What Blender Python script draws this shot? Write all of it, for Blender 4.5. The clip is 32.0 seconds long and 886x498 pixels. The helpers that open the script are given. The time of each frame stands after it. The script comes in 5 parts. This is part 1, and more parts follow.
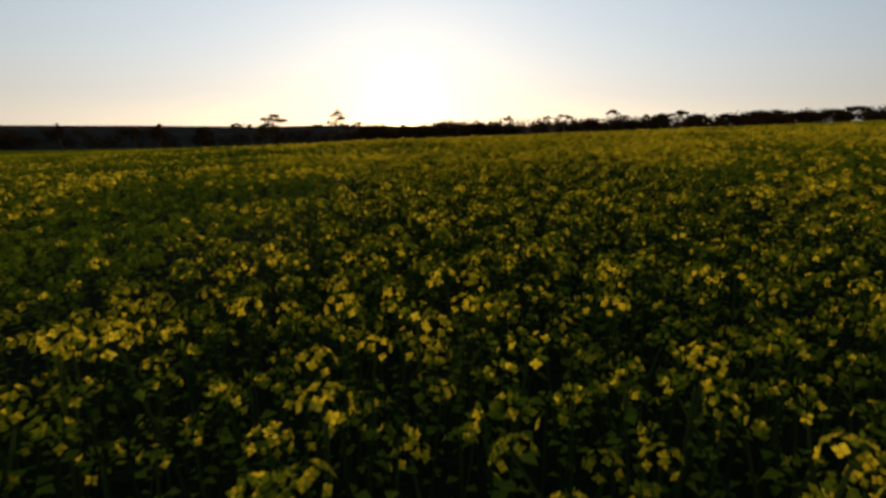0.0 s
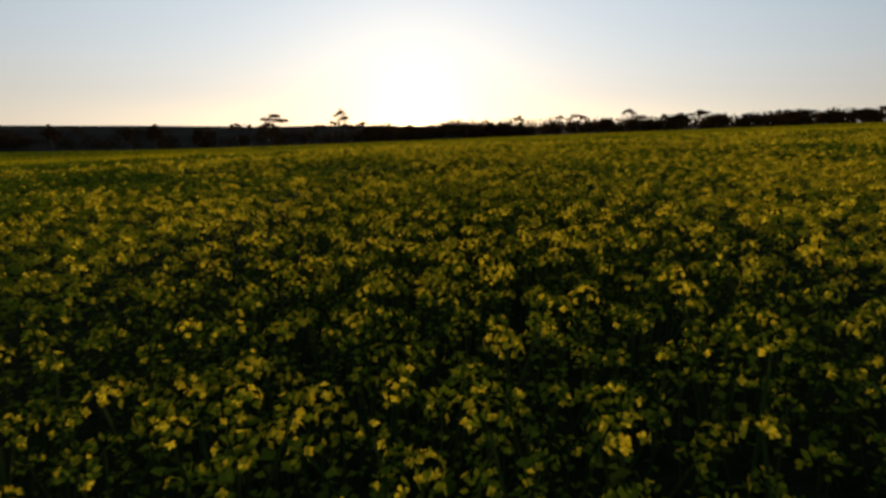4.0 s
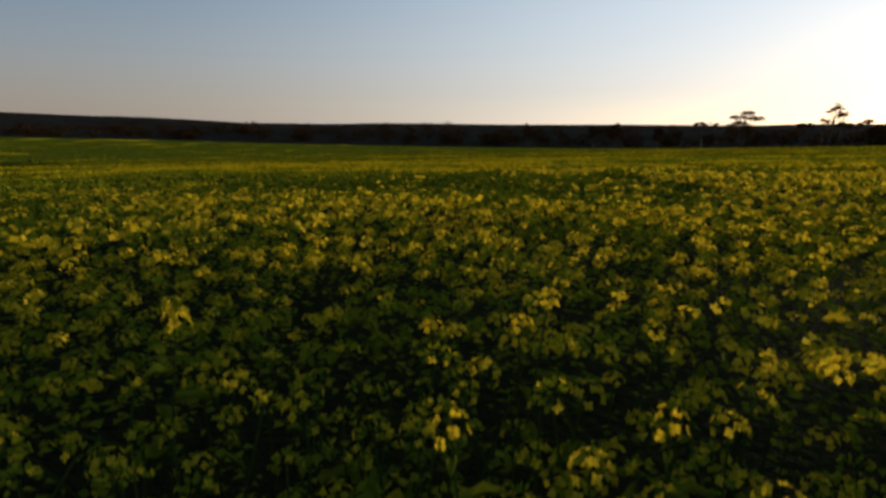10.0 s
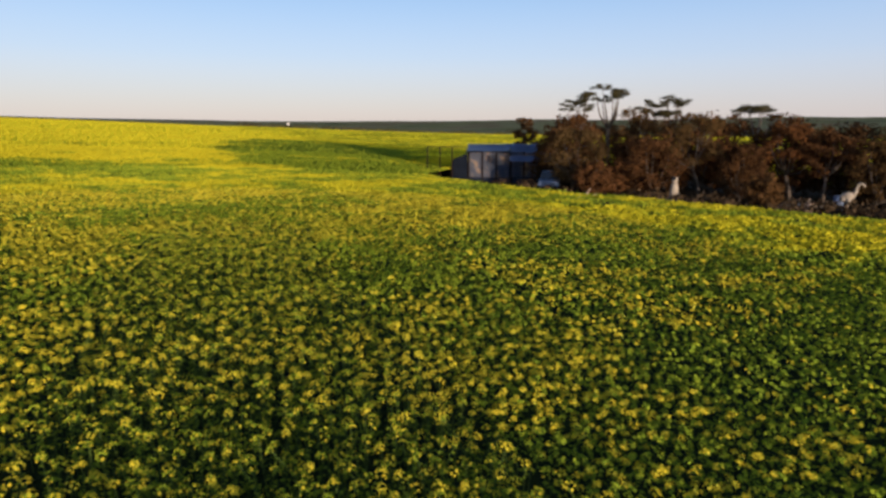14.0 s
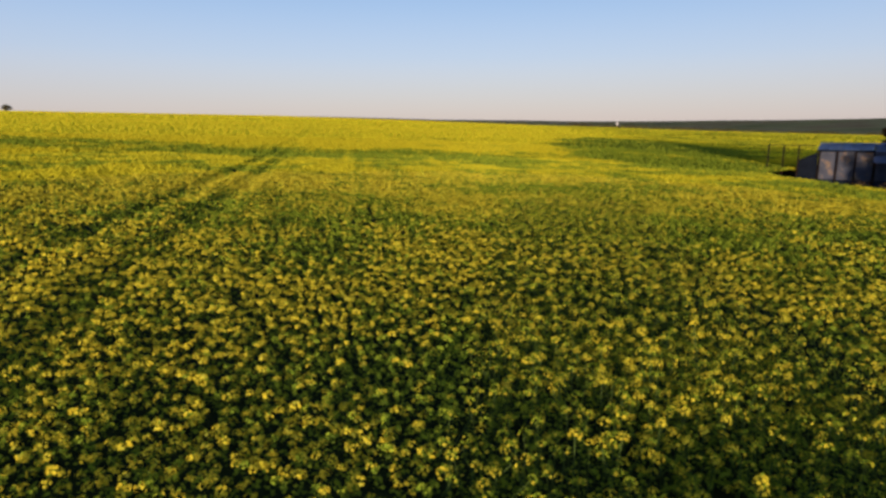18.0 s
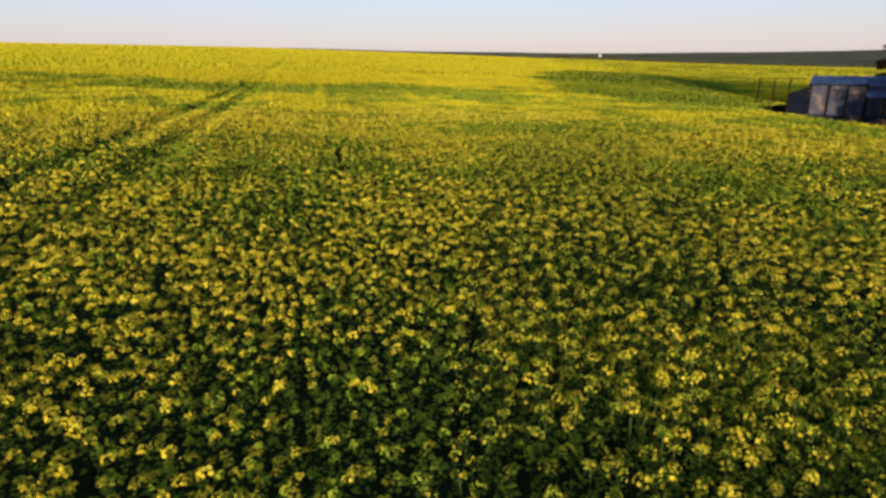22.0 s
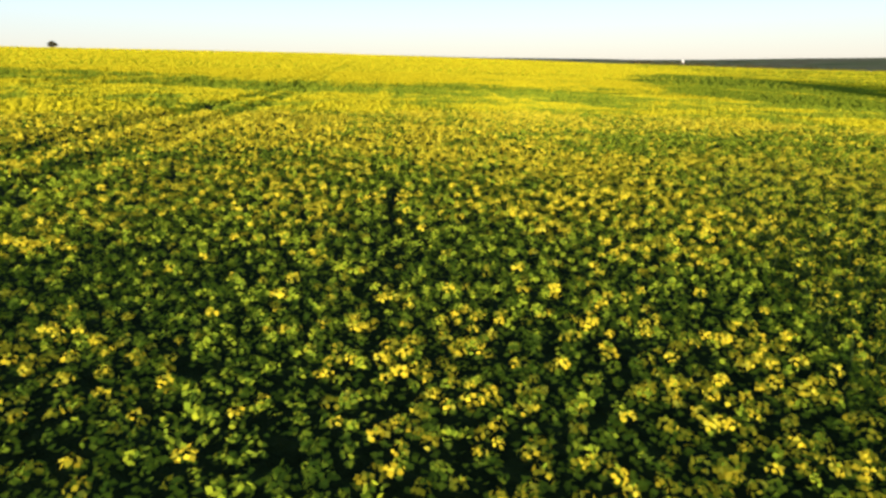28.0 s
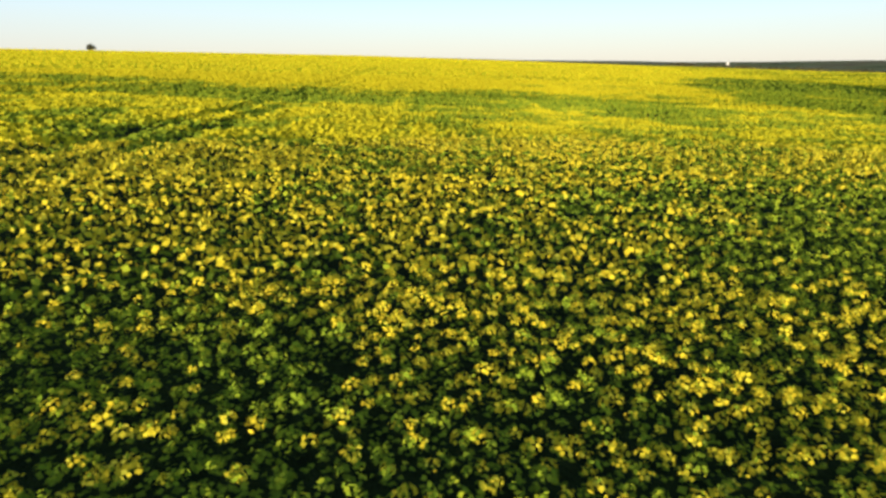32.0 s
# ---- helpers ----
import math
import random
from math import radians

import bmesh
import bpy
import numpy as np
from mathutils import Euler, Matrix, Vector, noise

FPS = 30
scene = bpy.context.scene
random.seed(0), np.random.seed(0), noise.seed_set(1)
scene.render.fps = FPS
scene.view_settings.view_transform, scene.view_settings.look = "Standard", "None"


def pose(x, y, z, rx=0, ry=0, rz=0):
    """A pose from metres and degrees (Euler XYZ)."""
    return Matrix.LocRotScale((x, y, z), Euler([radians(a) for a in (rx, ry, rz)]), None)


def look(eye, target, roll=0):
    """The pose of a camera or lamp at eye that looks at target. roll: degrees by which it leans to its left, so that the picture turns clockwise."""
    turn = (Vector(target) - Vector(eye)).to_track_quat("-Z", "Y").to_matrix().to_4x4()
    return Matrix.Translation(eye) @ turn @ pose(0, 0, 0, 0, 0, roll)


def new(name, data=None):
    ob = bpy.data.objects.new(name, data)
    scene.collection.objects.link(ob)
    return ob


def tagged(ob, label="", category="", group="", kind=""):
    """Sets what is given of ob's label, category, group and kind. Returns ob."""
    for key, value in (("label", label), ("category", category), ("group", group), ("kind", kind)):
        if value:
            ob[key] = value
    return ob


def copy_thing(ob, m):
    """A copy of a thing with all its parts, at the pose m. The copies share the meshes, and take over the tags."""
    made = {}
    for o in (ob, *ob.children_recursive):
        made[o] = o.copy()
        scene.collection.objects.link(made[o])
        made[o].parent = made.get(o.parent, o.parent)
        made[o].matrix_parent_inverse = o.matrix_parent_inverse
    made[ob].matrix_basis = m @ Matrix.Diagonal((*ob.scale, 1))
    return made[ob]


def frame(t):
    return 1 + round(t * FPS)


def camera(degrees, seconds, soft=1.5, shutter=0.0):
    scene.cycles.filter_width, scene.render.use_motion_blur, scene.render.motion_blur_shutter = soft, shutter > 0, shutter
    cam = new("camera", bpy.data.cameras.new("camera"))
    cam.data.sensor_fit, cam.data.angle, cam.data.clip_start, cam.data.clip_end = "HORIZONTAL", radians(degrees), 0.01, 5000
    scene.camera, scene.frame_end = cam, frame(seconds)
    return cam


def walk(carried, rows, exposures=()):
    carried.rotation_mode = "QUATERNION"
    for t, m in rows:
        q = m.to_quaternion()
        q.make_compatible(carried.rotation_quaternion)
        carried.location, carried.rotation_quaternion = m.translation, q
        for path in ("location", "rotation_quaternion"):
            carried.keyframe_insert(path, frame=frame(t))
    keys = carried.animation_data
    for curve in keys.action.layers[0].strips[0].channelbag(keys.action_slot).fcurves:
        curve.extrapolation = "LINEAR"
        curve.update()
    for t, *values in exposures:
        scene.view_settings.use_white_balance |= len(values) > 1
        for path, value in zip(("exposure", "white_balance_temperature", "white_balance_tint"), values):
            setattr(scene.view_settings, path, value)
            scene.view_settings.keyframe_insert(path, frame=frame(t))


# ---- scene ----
# ---------------------------------------------------------------- camera
# seconds, x, y, z, heading to the left of the sun, pitch
PATH = [
    (0, -8.750, 4.630, 1.299, -3.45, -11.25),
    (0.5, -8.530, 5.360, 1.424, -3.15, -11.25),
    (1, -8.370, 6.070, 1.424, -2.97, -11.25),
    (1.5, -8.220, 6.800, 1.434, -2.86, -11.26),
    (2, -8.100, 7.550, 1.444, -2.78, -11.27),
    (2.5, -7.990, 8.320, 1.447, -2.69, -11.27),
    (3, -7.880, 9.160, 1.450, -2.64, -11.28),
    (3.5, -7.770, 10.060, 1.456, -2.56, -11.28),
    (4, -7.680, 11.000, 1.464, -2.50, -11.28),
    (4.5, -7.580, 12.000, 1.464, -2.45, -11.28),
    (6.5, -7.390, 15.800, 1.434, -2.60, -11.35),
    (7, -7.360, 16.850, 1.414, -2.60, -11.38),
    (7.5, -7.320, 18.100, 1.354, -2.60, -11.40),
    (8, -7.270, 19.400, 1.234, -1.90, -11.45),
    (8.5, -7.220, 20.350, 1.089, 4.00, -11.55),
    (9, -7.150, 20.900, 0.943, 20.90, -11.40),
    (9.4, -7.100, 21.020, 0.895, 31.85, -11.40),
    (9.6, -7.100, 21.030, 1.006, 36.40, -11.45),
    (9.8, -7.100, 21.040, 1.226, 38.70, -11.50),
    (10, -7.100, 21.050, 1.516, 39.80, -11.40),
    (10.2, -7.100, 21.060, 2.116, 40.70, -11.30),
    (10.5, -7.090, 21.080, 2.767, 41.90, -11.15),
    (10.8, -7.060, 21.100, 3.148, 43.20, -11.08),
    (11, -7.040, 21.120, 3.269, 45.00, -11.05),
    (11.1, -7.030, 21.130, 3.279, 47.40, -11.05),
    (11.2, -7.020, 21.150, 3.280, 52.00, -11.10),
    (11.4, -6.980, 21.200, 3.281, 60.70, -11.10),
    (11.5, -6.960, 21.220, 3.282, 68.00, -11.10),
    (11.7, -6.920, 21.260, 3.284, 80.10, -11.12),
    (11.8, -6.900, 21.290, 3.285, 86.20, -11.15),
    (12, -6.854, 21.347, 3.286, 95.52, -11.24),
    (12.5, -6.805, 21.430, 3.278, 107.04, -11.26),
    (13, -6.744, 21.423, 3.263, 118.20, -11.26),
    (13.5, -6.662, 21.421, 3.257, 137.81, -11.18),
    (14, -6.636, 21.449, 3.285, 154.31, -11.13),
    (14.5, -6.660, 21.451, 3.310, 159.31, -11.08),
    (15, -6.663, 21.422, 3.332, 160.74, -11.06),
    (15.5, -6.600, 21.387, 3.336, 172.31, -10.94),
    (17.5, -5.486, 24.764, 3.218, 184.43, -11.22),
    (18, -5.477, 24.753, 3.017, 183.87, -11.11),
    (18.5, -5.454, 24.761, 2.986, 182.52, -11.12),
    (19, -5.439, 24.743, 2.996, 182.46, -11.07),
    (19.5, -5.434, 24.681, 3.012, 182.43, -11.07),
    (20, -5.431, 24.562, 3.021, 182.38, -11.05),
    (20.5, -5.425, 24.331, 3.019, 182.14, -10.98),
    (21, -5.421, 24.001, 3.000, 182.09, -11.52),
    (21.5, -5.412, 23.598, 3.014, 182.01, -17.12),
    (22, -5.415, 23.205, 3.029, 181.97, -17.09),
    (22.5, -5.409, 22.782, 3.046, 181.96, -17.10),
    (23, -5.410, 22.314, 2.900, 181.94, -16.99),
    (23.5, -5.419, 21.823, 2.538, 181.92, -16.90),
    (24, -5.413, 21.303, 2.464, 181.90, -16.83),
    (24.5, -5.406, 20.741, 2.476, 181.90, -16.84),
    (25, -5.400, 20.109, 2.491, 181.93, -16.82),
    (25.5, -5.417, 19.845, 2.564, 182.01, -16.84),
    (27.5, -3.933, 15.736, 2.304, 186.56, -16.52),
    (28, -3.918, 15.047, 2.314, 188.40, -16.48),
    (28.5, -3.886, 14.340, 2.314, 189.09, -16.42),
    (29, -3.841, 13.621, 2.332, 189.53, -16.46),
    (29.5, -3.775, 12.865, 2.348, 190.49, -16.43),
    (30, -3.701, 12.072, 2.371, 190.94, -16.42),
    (30.5, -3.598, 11.248, 2.389, 191.20, -16.37),
    (31, -3.484, 10.417, 2.400, 191.32, -16.28),
    (31.5, -3.364, 9.543, 2.414, 191.51, -16.30),
    (32, -3.233, 8.674, 2.432, 191.63, -16.27),
]
cam = camera(72.0, 32.0, soft=3.0, shutter=0.1)
walk(cam, [(t, pose(x, y, z, 90 + p, 0, a)) for t, x, y, z, a, p in PATH],
     exposures=[(0, 0.0, 6800, 13), (8.5, 0.0, 6800, 13), (9.5, 0.05, 6700, 13), (11.0, 0.27, 6600, 15), (12.2, 0.7, 6000, 12), (13.2, 1.2, 5900, 13), (14.2, 1.17, 5930, 18),
                (17.8, 1.0, 5980, 20), (21.0, 0.97, 5960, 20), (22.5, 1.42, 5920, 18), (24.0, 1.58, 5960, 9), (28.0, 1.66, 5980, 5), (30.5, 1.66, 5980, 5), (32.0, 1.58, 5950, 4)])

# ---------------------------------------------------------------- light
SUN_EL = 3.3
world = bpy.data.worlds.new("evening_sky")
scene.world = world
world.use_nodes = True
wn, wl = world.node_tree.nodes, world.node_tree.links
for n in list(wn):
    wn.remove(n)
w_out = wn.new("ShaderNodeOutputWorld")
w_bg = wn.new("ShaderNodeBackground")
w_bg.inputs["Strength"].default_value = 0.075
sky = wn.new("ShaderNodeTexSky")
sky.sky_type = "NISHITA"
sky.sun_disc = False
sky.sun_elevation = radians(SUN_EL + 1.9)
sky.sun_rotation = 0.0
sky.altitude = 100
sky.air_density = 1.0
sky.dust_density = 0.4
sky.ozone_density = 1.5
# bright aureole round the low sun
w_co = wn.new("ShaderNodeTexCoord")
w_dot = wn.new("ShaderNodeVectorMath")
w_dot.operation = "DOT_PRODUCT"
w_dot.inputs[1].default_value = (0, math.cos(radians(1.0)), math.sin(radians(1.0)))
wl.new(w_co.outputs["Generated"], w_dot.inputs[0])


def aureole(power, colour, gain):
    m0 = wn.new("ShaderNodeMath")
    m0.operation = "MAXIMUM"
    m0.inputs[1].default_value = 0.0
    wl.new(w_dot.outputs["Value"], m0.inputs[0])
    m1 = wn.new("ShaderNodeMath")
    m1.operation = "POWER"
    m1.inputs[1].default_value = power
    wl.new(m0.outputs[0], m1.inputs[0])
    m2 = wn.new("ShaderNodeVectorMath")
    m2.operation = "SCALE"
    m2.inputs[0].default_value = [c * gain for c in colour]
    wl.new(m1.outputs[0], m2.inputs["Scale"])
    return m2.outputs[0]


def add_vec(a, b):
    m = wn.new("ShaderNodeVectorMath")
    m.operation = "ADD"
    wl.new(a, m.inputs[0])
    wl.new(b, m.inputs[1])
    return m.outputs[0]


glow = add_vec(aureole(3.2, (0.88, 0.97, 1.03), 6.6), add_vec(add_vec(aureole(60, (1.0, 0.96, 0.85), 1.0), aureole(420, (1.0, 0.9, 0.62), 5.0)), aureole(2600, (1.0, 0.78, 0.4), 60.0)))
# evening haze: rosy at the horizon, blue overhead
w_sep = wn.new("ShaderNodeSeparateXYZ")
wl.new(w_co.outputs["Generated"], w_sep.inputs[0])
w_ramp = wn.new("ShaderNodeValToRGB")
els = w_ramp.color_ramp.elements
while len(els) < 5:
    els.new(0.5)
for el, (p, c) in zip(els, [(0.0, (0.77, 0.71, 0.695)), (0.05, (0.785, 0.735, 0.745)), (0.11, (0.75, 0.86, 1.0)), (0.24, (0.32, 0.63, 1.0)), (0.6, (0.12, 0.2, 0.38))]):
    el.position, el.color = p, (*c, 1)
w_ramp.color_ramp.interpolation = "B_SPLINE"
wl.new(w_sep.outputs["Z"], w_ramp.inputs[0])
# golden band low over the horizon on the sun's side
w_low = wn.new("ShaderNodeMapRange")
w_low.inputs["From Min"].default_value = 0.0
w_low.inputs["From Max"].default_value = 0.06
w_low.inputs["To Min"].default_value = 1.0
w_low.inputs["To Max"].default_value = 0.0
w_low.interpolation_type = "SMOOTHSTEP"
wl.new(w_sep.outputs["Z"], w_low.inputs["Value"])
w_gold = wn.new("ShaderNodeVectorMath")
w_gold.operation = "SCALE"
wl.new(add_vec(aureole(12, (1.0, 0.74, 0.16), 2.6), aureole(3, (0.85, 0.86, 0.2), 1.3)), w_gold.inputs[0])
wl.new(w_low.outputs[0], w_gold.inputs["Scale"])
glow = add_vec(glow, w_gold.outputs[0])
w_haze = wn.new("ShaderNodeVectorMath")
w_haze.operation = "SCALE"
w_haze.inputs["Scale"].default_value = 3.75
wl.new(w_ramp.outputs[0], w_haze.inputs[0])
w_sky = wn.new("ShaderNodeVectorMath")
w_sky.operation = "SCALE"
w_sky.inputs["Scale"].default_value = 0.32
wl.new(sky.outputs[0], w_sky.inputs[0])
wl.new(add_vec(w_sky.outputs[0], add_vec(w_haze.outputs[0], glow)), w_bg.inputs["Color"])
wl.new(w_bg.outputs[0], w_out.inputs["Surface"])

sun_data = bpy.data.lights.new("sun", "SUN")
sun_data.energy = 3.8
sun_data.angle = radians(1.5)
sun_data.color = (1.0, 0.8, 0.52)
sun = new("sun", sun_data)
sun.matrix_world = look((0, 50, 20), (0, 50 - math.cos(radians(SUN_EL)), 20 - math.sin(radians(SUN_EL))))

# ---------------------------------------------------------------- materials
rng = np.random.default_rng(7)


def node_mat(name, rough=0.7):
    m = bpy.data.materials.new(name)
    m.use_nodes = True
    b = m.node_tree.nodes["Principled BSDF"]
    b.inputs["Roughness"].default_value = rough
    if rough >= 0.9:
        b.inputs["Specular IOR Level"].default_value = 0.02
    return m, m.node_tree.nodes, m.node_tree.links, b


def ramp(nodes, links, src, stops):
    r = nodes.new("ShaderNodeValToRGB")
    e = r.color_ramp.elements
    while len(e) < len(stops):
        e.new(0.5)
    for el, (p, c) in zip(e, stops):
        el.position, el.color = p, (*c, 1)
    links.new(src, r.inputs[0])
    return r.outputs[0]


def mix(nodes, links, fac, a, b, mode="MIX"):
    m = nodes.new("ShaderNodeMix")
    m.data_type, m.blend_type = "RGBA", mode
    for i, v in ((0, fac), (6, a), (7, b)):
        if isinstance(v, (int, float)):
            m.inputs[i].default_value = v
        elif isinstance(v, tuple):
            m.inputs[i].default_value = (*v, 1)
        else:
            links.new(v, m.inputs[i])
    return m.outputs[2]


def tex_noise(nodes, links, scale, detail=4, rough=0.55, coord="Object"):
    tc = nodes.new("ShaderNodeTexCoord")
    n = nodes.new("ShaderNodeTexNoise")
    n.inputs["Scale"].default_value = scale
    n.inputs["Detail"].default_value = detail
    n.inputs["Roughness"].default_value = rough
    links.new(tc.outputs[coord], n.inputs["Vector"])
    return n.outputs["Fac"]


def bump(nodes, links, b, src, strength, dist):
    k = nodes.new("ShaderNodeBump")
    k.inputs["Strength"].default_value = strength
    k.inputs["Distance"].default_value = dist
    links.new(src, k.inputs["Height"])
    links.new(k.outputs[0], b.inputs["Normal"])


def leafy(name, stops, translucent, rough=0.55, trans_tint=(1, 1, 1), by_object=None):
    """Thin plant tissue: colour varies from piece to piece, light passes through."""
    m, n, l, b = node_mat(name, rough)
    geo = n.new("ShaderNodeNewGeometry")
    col = ramp(n, l, geo.outputs["Random Per Island"], stops)
    grain = tex_noise(n, l, 60, 2)
    col = mix(n, l, 0.25, col, ramp(n, l, grain, [(0.3, (0.35, 0.35, 0.35)), (0.7, (1.0, 1.0, 1.0))]), "MULTIPLY")
    if by_object:
        oi = n.new("ShaderNodeObjectInfo")
        col = mix(n, l, 1.0, col, ramp(n, l, oi.outputs["Random"], by_object), "MULTIPLY")
    n.remove(b)
    b = n.new("ShaderNodeBsdfDiffuse")
    b.inputs["Roughness"].default_value = rough
    l.new(col, b.inputs["Color"])
    tr = n.new("ShaderNodeBsdfTranslucent")
    l.new(mix(n, l, 1.0, col, trans_tint, "MULTIPLY"), tr.inputs["Color"])
    sh = n.new("ShaderNodeMixShader")
    sh.inputs[0].default_value = translucent
    l.new(b.outputs[0], sh.inputs[1])
    l.new(tr.outputs[0], sh.inputs[2])
    l.new(sh.outputs[0], n["Material Output"].inputs["Surface"])
    return m


M_PETAL = leafy("petal", [(0.0, (0.58, 0.45, 0.02)), (0.35, (0.68, 0.55, 0.026)), (0.8, (0.74, 0.63, 0.034)), (1.0, (0.58, 0.54, 0.05))], 0.42, 0.5, (1.0, 0.87, 0.7))
M_BUD = leafy("flower_bud", [(0.0, (0.14, 0.2, 0.014)), (0.5, (0.2, 0.26, 0.016)), (1.0, (0.3, 0.33, 0.018))], 0.16, 0.5, (1.0, 0.85, 0.6))
M_LEAF = leafy("crop_leaf", [(0.0, (0.1, 0.135, 0.014)), (0.5, (0.175, 0.235, 0.018)), (1.0, (0.25, 0.3, 0.02))], 0.22, 0.5, (1.0, 0.85, 0.6))
M_STEM = leafy("crop_stem", [(0.0, (0.045, 0.075, 0.016)), (1.0, (0.085, 0.115, 0.026))], 0.1, 0.5)
M_GUM = leafy("gum_leaf", [(0.0, (0.046, 0.028, 0.014)), (0.5, (0.068, 0.038, 0.018)), (1.0, (0.098, 0.053, 0.023))], 0.12, 0.5,
              by_object=[(0.0, (0.62, 0.62, 0.6)), (0.3, (0.9, 0.76, 0.68)), (0.6, (1.15, 0.92, 0.76)), (0.85, (0.85, 1.0, 0.85)), (1.0, (1.2, 0.9, 0.7))])
M_GUM_OLIVE = leafy("olive_gum_leaf", [(0.0, (0.026, 0.024, 0.012)), (0.5, (0.042, 0.036, 0.017)), (1.0, (0.06, 0.048, 0.022))], 0.12, 0.5)


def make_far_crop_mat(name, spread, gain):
    """Crop too far off to tell its heads apart: green to yellow by the share of open flower, a little different from
    clump to clump. gain darkens the colour for the shade between heads.
    """
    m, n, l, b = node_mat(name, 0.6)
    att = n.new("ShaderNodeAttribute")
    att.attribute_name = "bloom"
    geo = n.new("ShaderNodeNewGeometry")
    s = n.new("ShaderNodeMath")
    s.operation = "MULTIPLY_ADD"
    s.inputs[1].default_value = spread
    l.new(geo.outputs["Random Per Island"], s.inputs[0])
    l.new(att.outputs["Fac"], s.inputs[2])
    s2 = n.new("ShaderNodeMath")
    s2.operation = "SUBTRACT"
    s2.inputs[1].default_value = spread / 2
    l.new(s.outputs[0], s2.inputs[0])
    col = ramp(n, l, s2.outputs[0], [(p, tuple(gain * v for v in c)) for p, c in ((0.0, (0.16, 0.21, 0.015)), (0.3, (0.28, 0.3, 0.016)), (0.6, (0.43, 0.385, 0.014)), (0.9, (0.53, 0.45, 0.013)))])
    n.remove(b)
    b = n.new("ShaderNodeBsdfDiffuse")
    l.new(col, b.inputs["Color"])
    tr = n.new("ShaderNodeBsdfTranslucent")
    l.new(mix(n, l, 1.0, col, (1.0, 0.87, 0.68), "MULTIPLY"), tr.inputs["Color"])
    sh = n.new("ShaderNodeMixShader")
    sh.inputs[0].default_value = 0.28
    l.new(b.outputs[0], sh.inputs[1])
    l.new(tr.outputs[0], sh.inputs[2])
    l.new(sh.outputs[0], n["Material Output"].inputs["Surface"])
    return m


def make_canopy_mat():
    m, n, l, b = node_mat("crop_canopy", 1.0)
    att = n.new("ShaderNodeAttribute")
    att.attribute_name = "bloom"
    fine = tex_noise(n, l, 5.0, 3, 0.7)
    mid = tex_noise(n, l, 0.6, 4, 0.6)
    s = n.new("ShaderNodeMath")
    s.operation = "MULTIPLY_ADD"
    s.inputs[1].default_value = 0.9
    l.new(fine, s.inputs[0])
    l.new(att.outputs["Fac"], s.inputs[2])
    s2 = n.new("ShaderNodeMath")
    s2.operation = "MULTIPLY_ADD"
    s2.inputs[1].default_value = 0.5
    l.new(mid, s2.inputs[0])
    l.new(s.outputs[0], s2.inputs[2])
    s3 = n.new("ShaderNodeMath")
    s3.operation = "MULTIPLY"
    s3.inputs[1].default_value = 0.5
    l.new(s2.outputs[0], s3.inputs[0])
    col = ramp(n, l, s3.outputs[0], [(0.38, (0.12, 0.155, 0.014)), (0.5, (0.23, 0.24, 0.016)), (0.62, (0.68, 0.57, 0.014)), (0.85, (0.78, 0.67, 0.018))])
    l.new(col, b.inputs["Base Color"])
    b.inputs["Specular IOR Level"].default_value = 0.0
    bump(n, l, b, tex_noise(n, l, 7.0, 4, 0.7), 1.0, 0.25)
    return m


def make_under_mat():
    m, n, l, b = node_mat("crop_shade_floor", 0.9)
    # near-black colour paints in the deep shade between the plants
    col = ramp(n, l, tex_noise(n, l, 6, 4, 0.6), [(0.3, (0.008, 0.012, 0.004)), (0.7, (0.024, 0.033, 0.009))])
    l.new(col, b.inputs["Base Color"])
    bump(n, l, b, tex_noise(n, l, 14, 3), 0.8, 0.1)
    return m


def make_ground_mat():
    m, n, l, b = node_mat("dry_ground", 0.95)
    a = ramp(n, l, tex_noise(n, l, 0.25, 5, 0.6), [(0.3, (0.018, 0.012, 0.007)), (0.55, (0.036, 0.024, 0.014)), (0.75, (0.026, 0.021, 0.01))])
    c = mix(n, l, 0.35, a, ramp(n, l, tex_noise(n, l, 6, 4, 0.7), [(0.35, (0.012, 0.009, 0.005)), (0.65, (0.07, 0.048, 0.028))]))
    l.new(c, b.inputs["Base Color"])
    bump(n, l, b, tex_noise(n, l, 8, 4), 0.7, 0.08)
    return m


def make_bark_mat():
    m, n, l, b = node_mat("gum_bark", 0.85)
    c = ramp(n, l, tex_noise(n, l, 5, 5, 0.7), [(0.3, (0.03, 0.021, 0.015)), (0.6, (0.075, 0.052, 0.036)), (0.8, (0.14, 0.1, 0.072))])
    l.new(c, b.inputs["Base Color"])
    bump(n, l, b, tex_noise(n, l, 20, 4), 0.6, 0.03)
    return m


def make_plain(name, stops, scale, rough, metal=0.0, bstr=0.3, bdist=0.01):
    m, n, l, b = node_mat(name, rough)
    l.new(ramp(n, l, tex_noise(n, l, scale, 5, 0.6), stops), b.inputs["Base Color"])
    b.inputs["Metallic"].default_value = metal
    bump(n, l, b, tex_noise(n, l, scale * 4, 3), bstr, bdist)
    return m


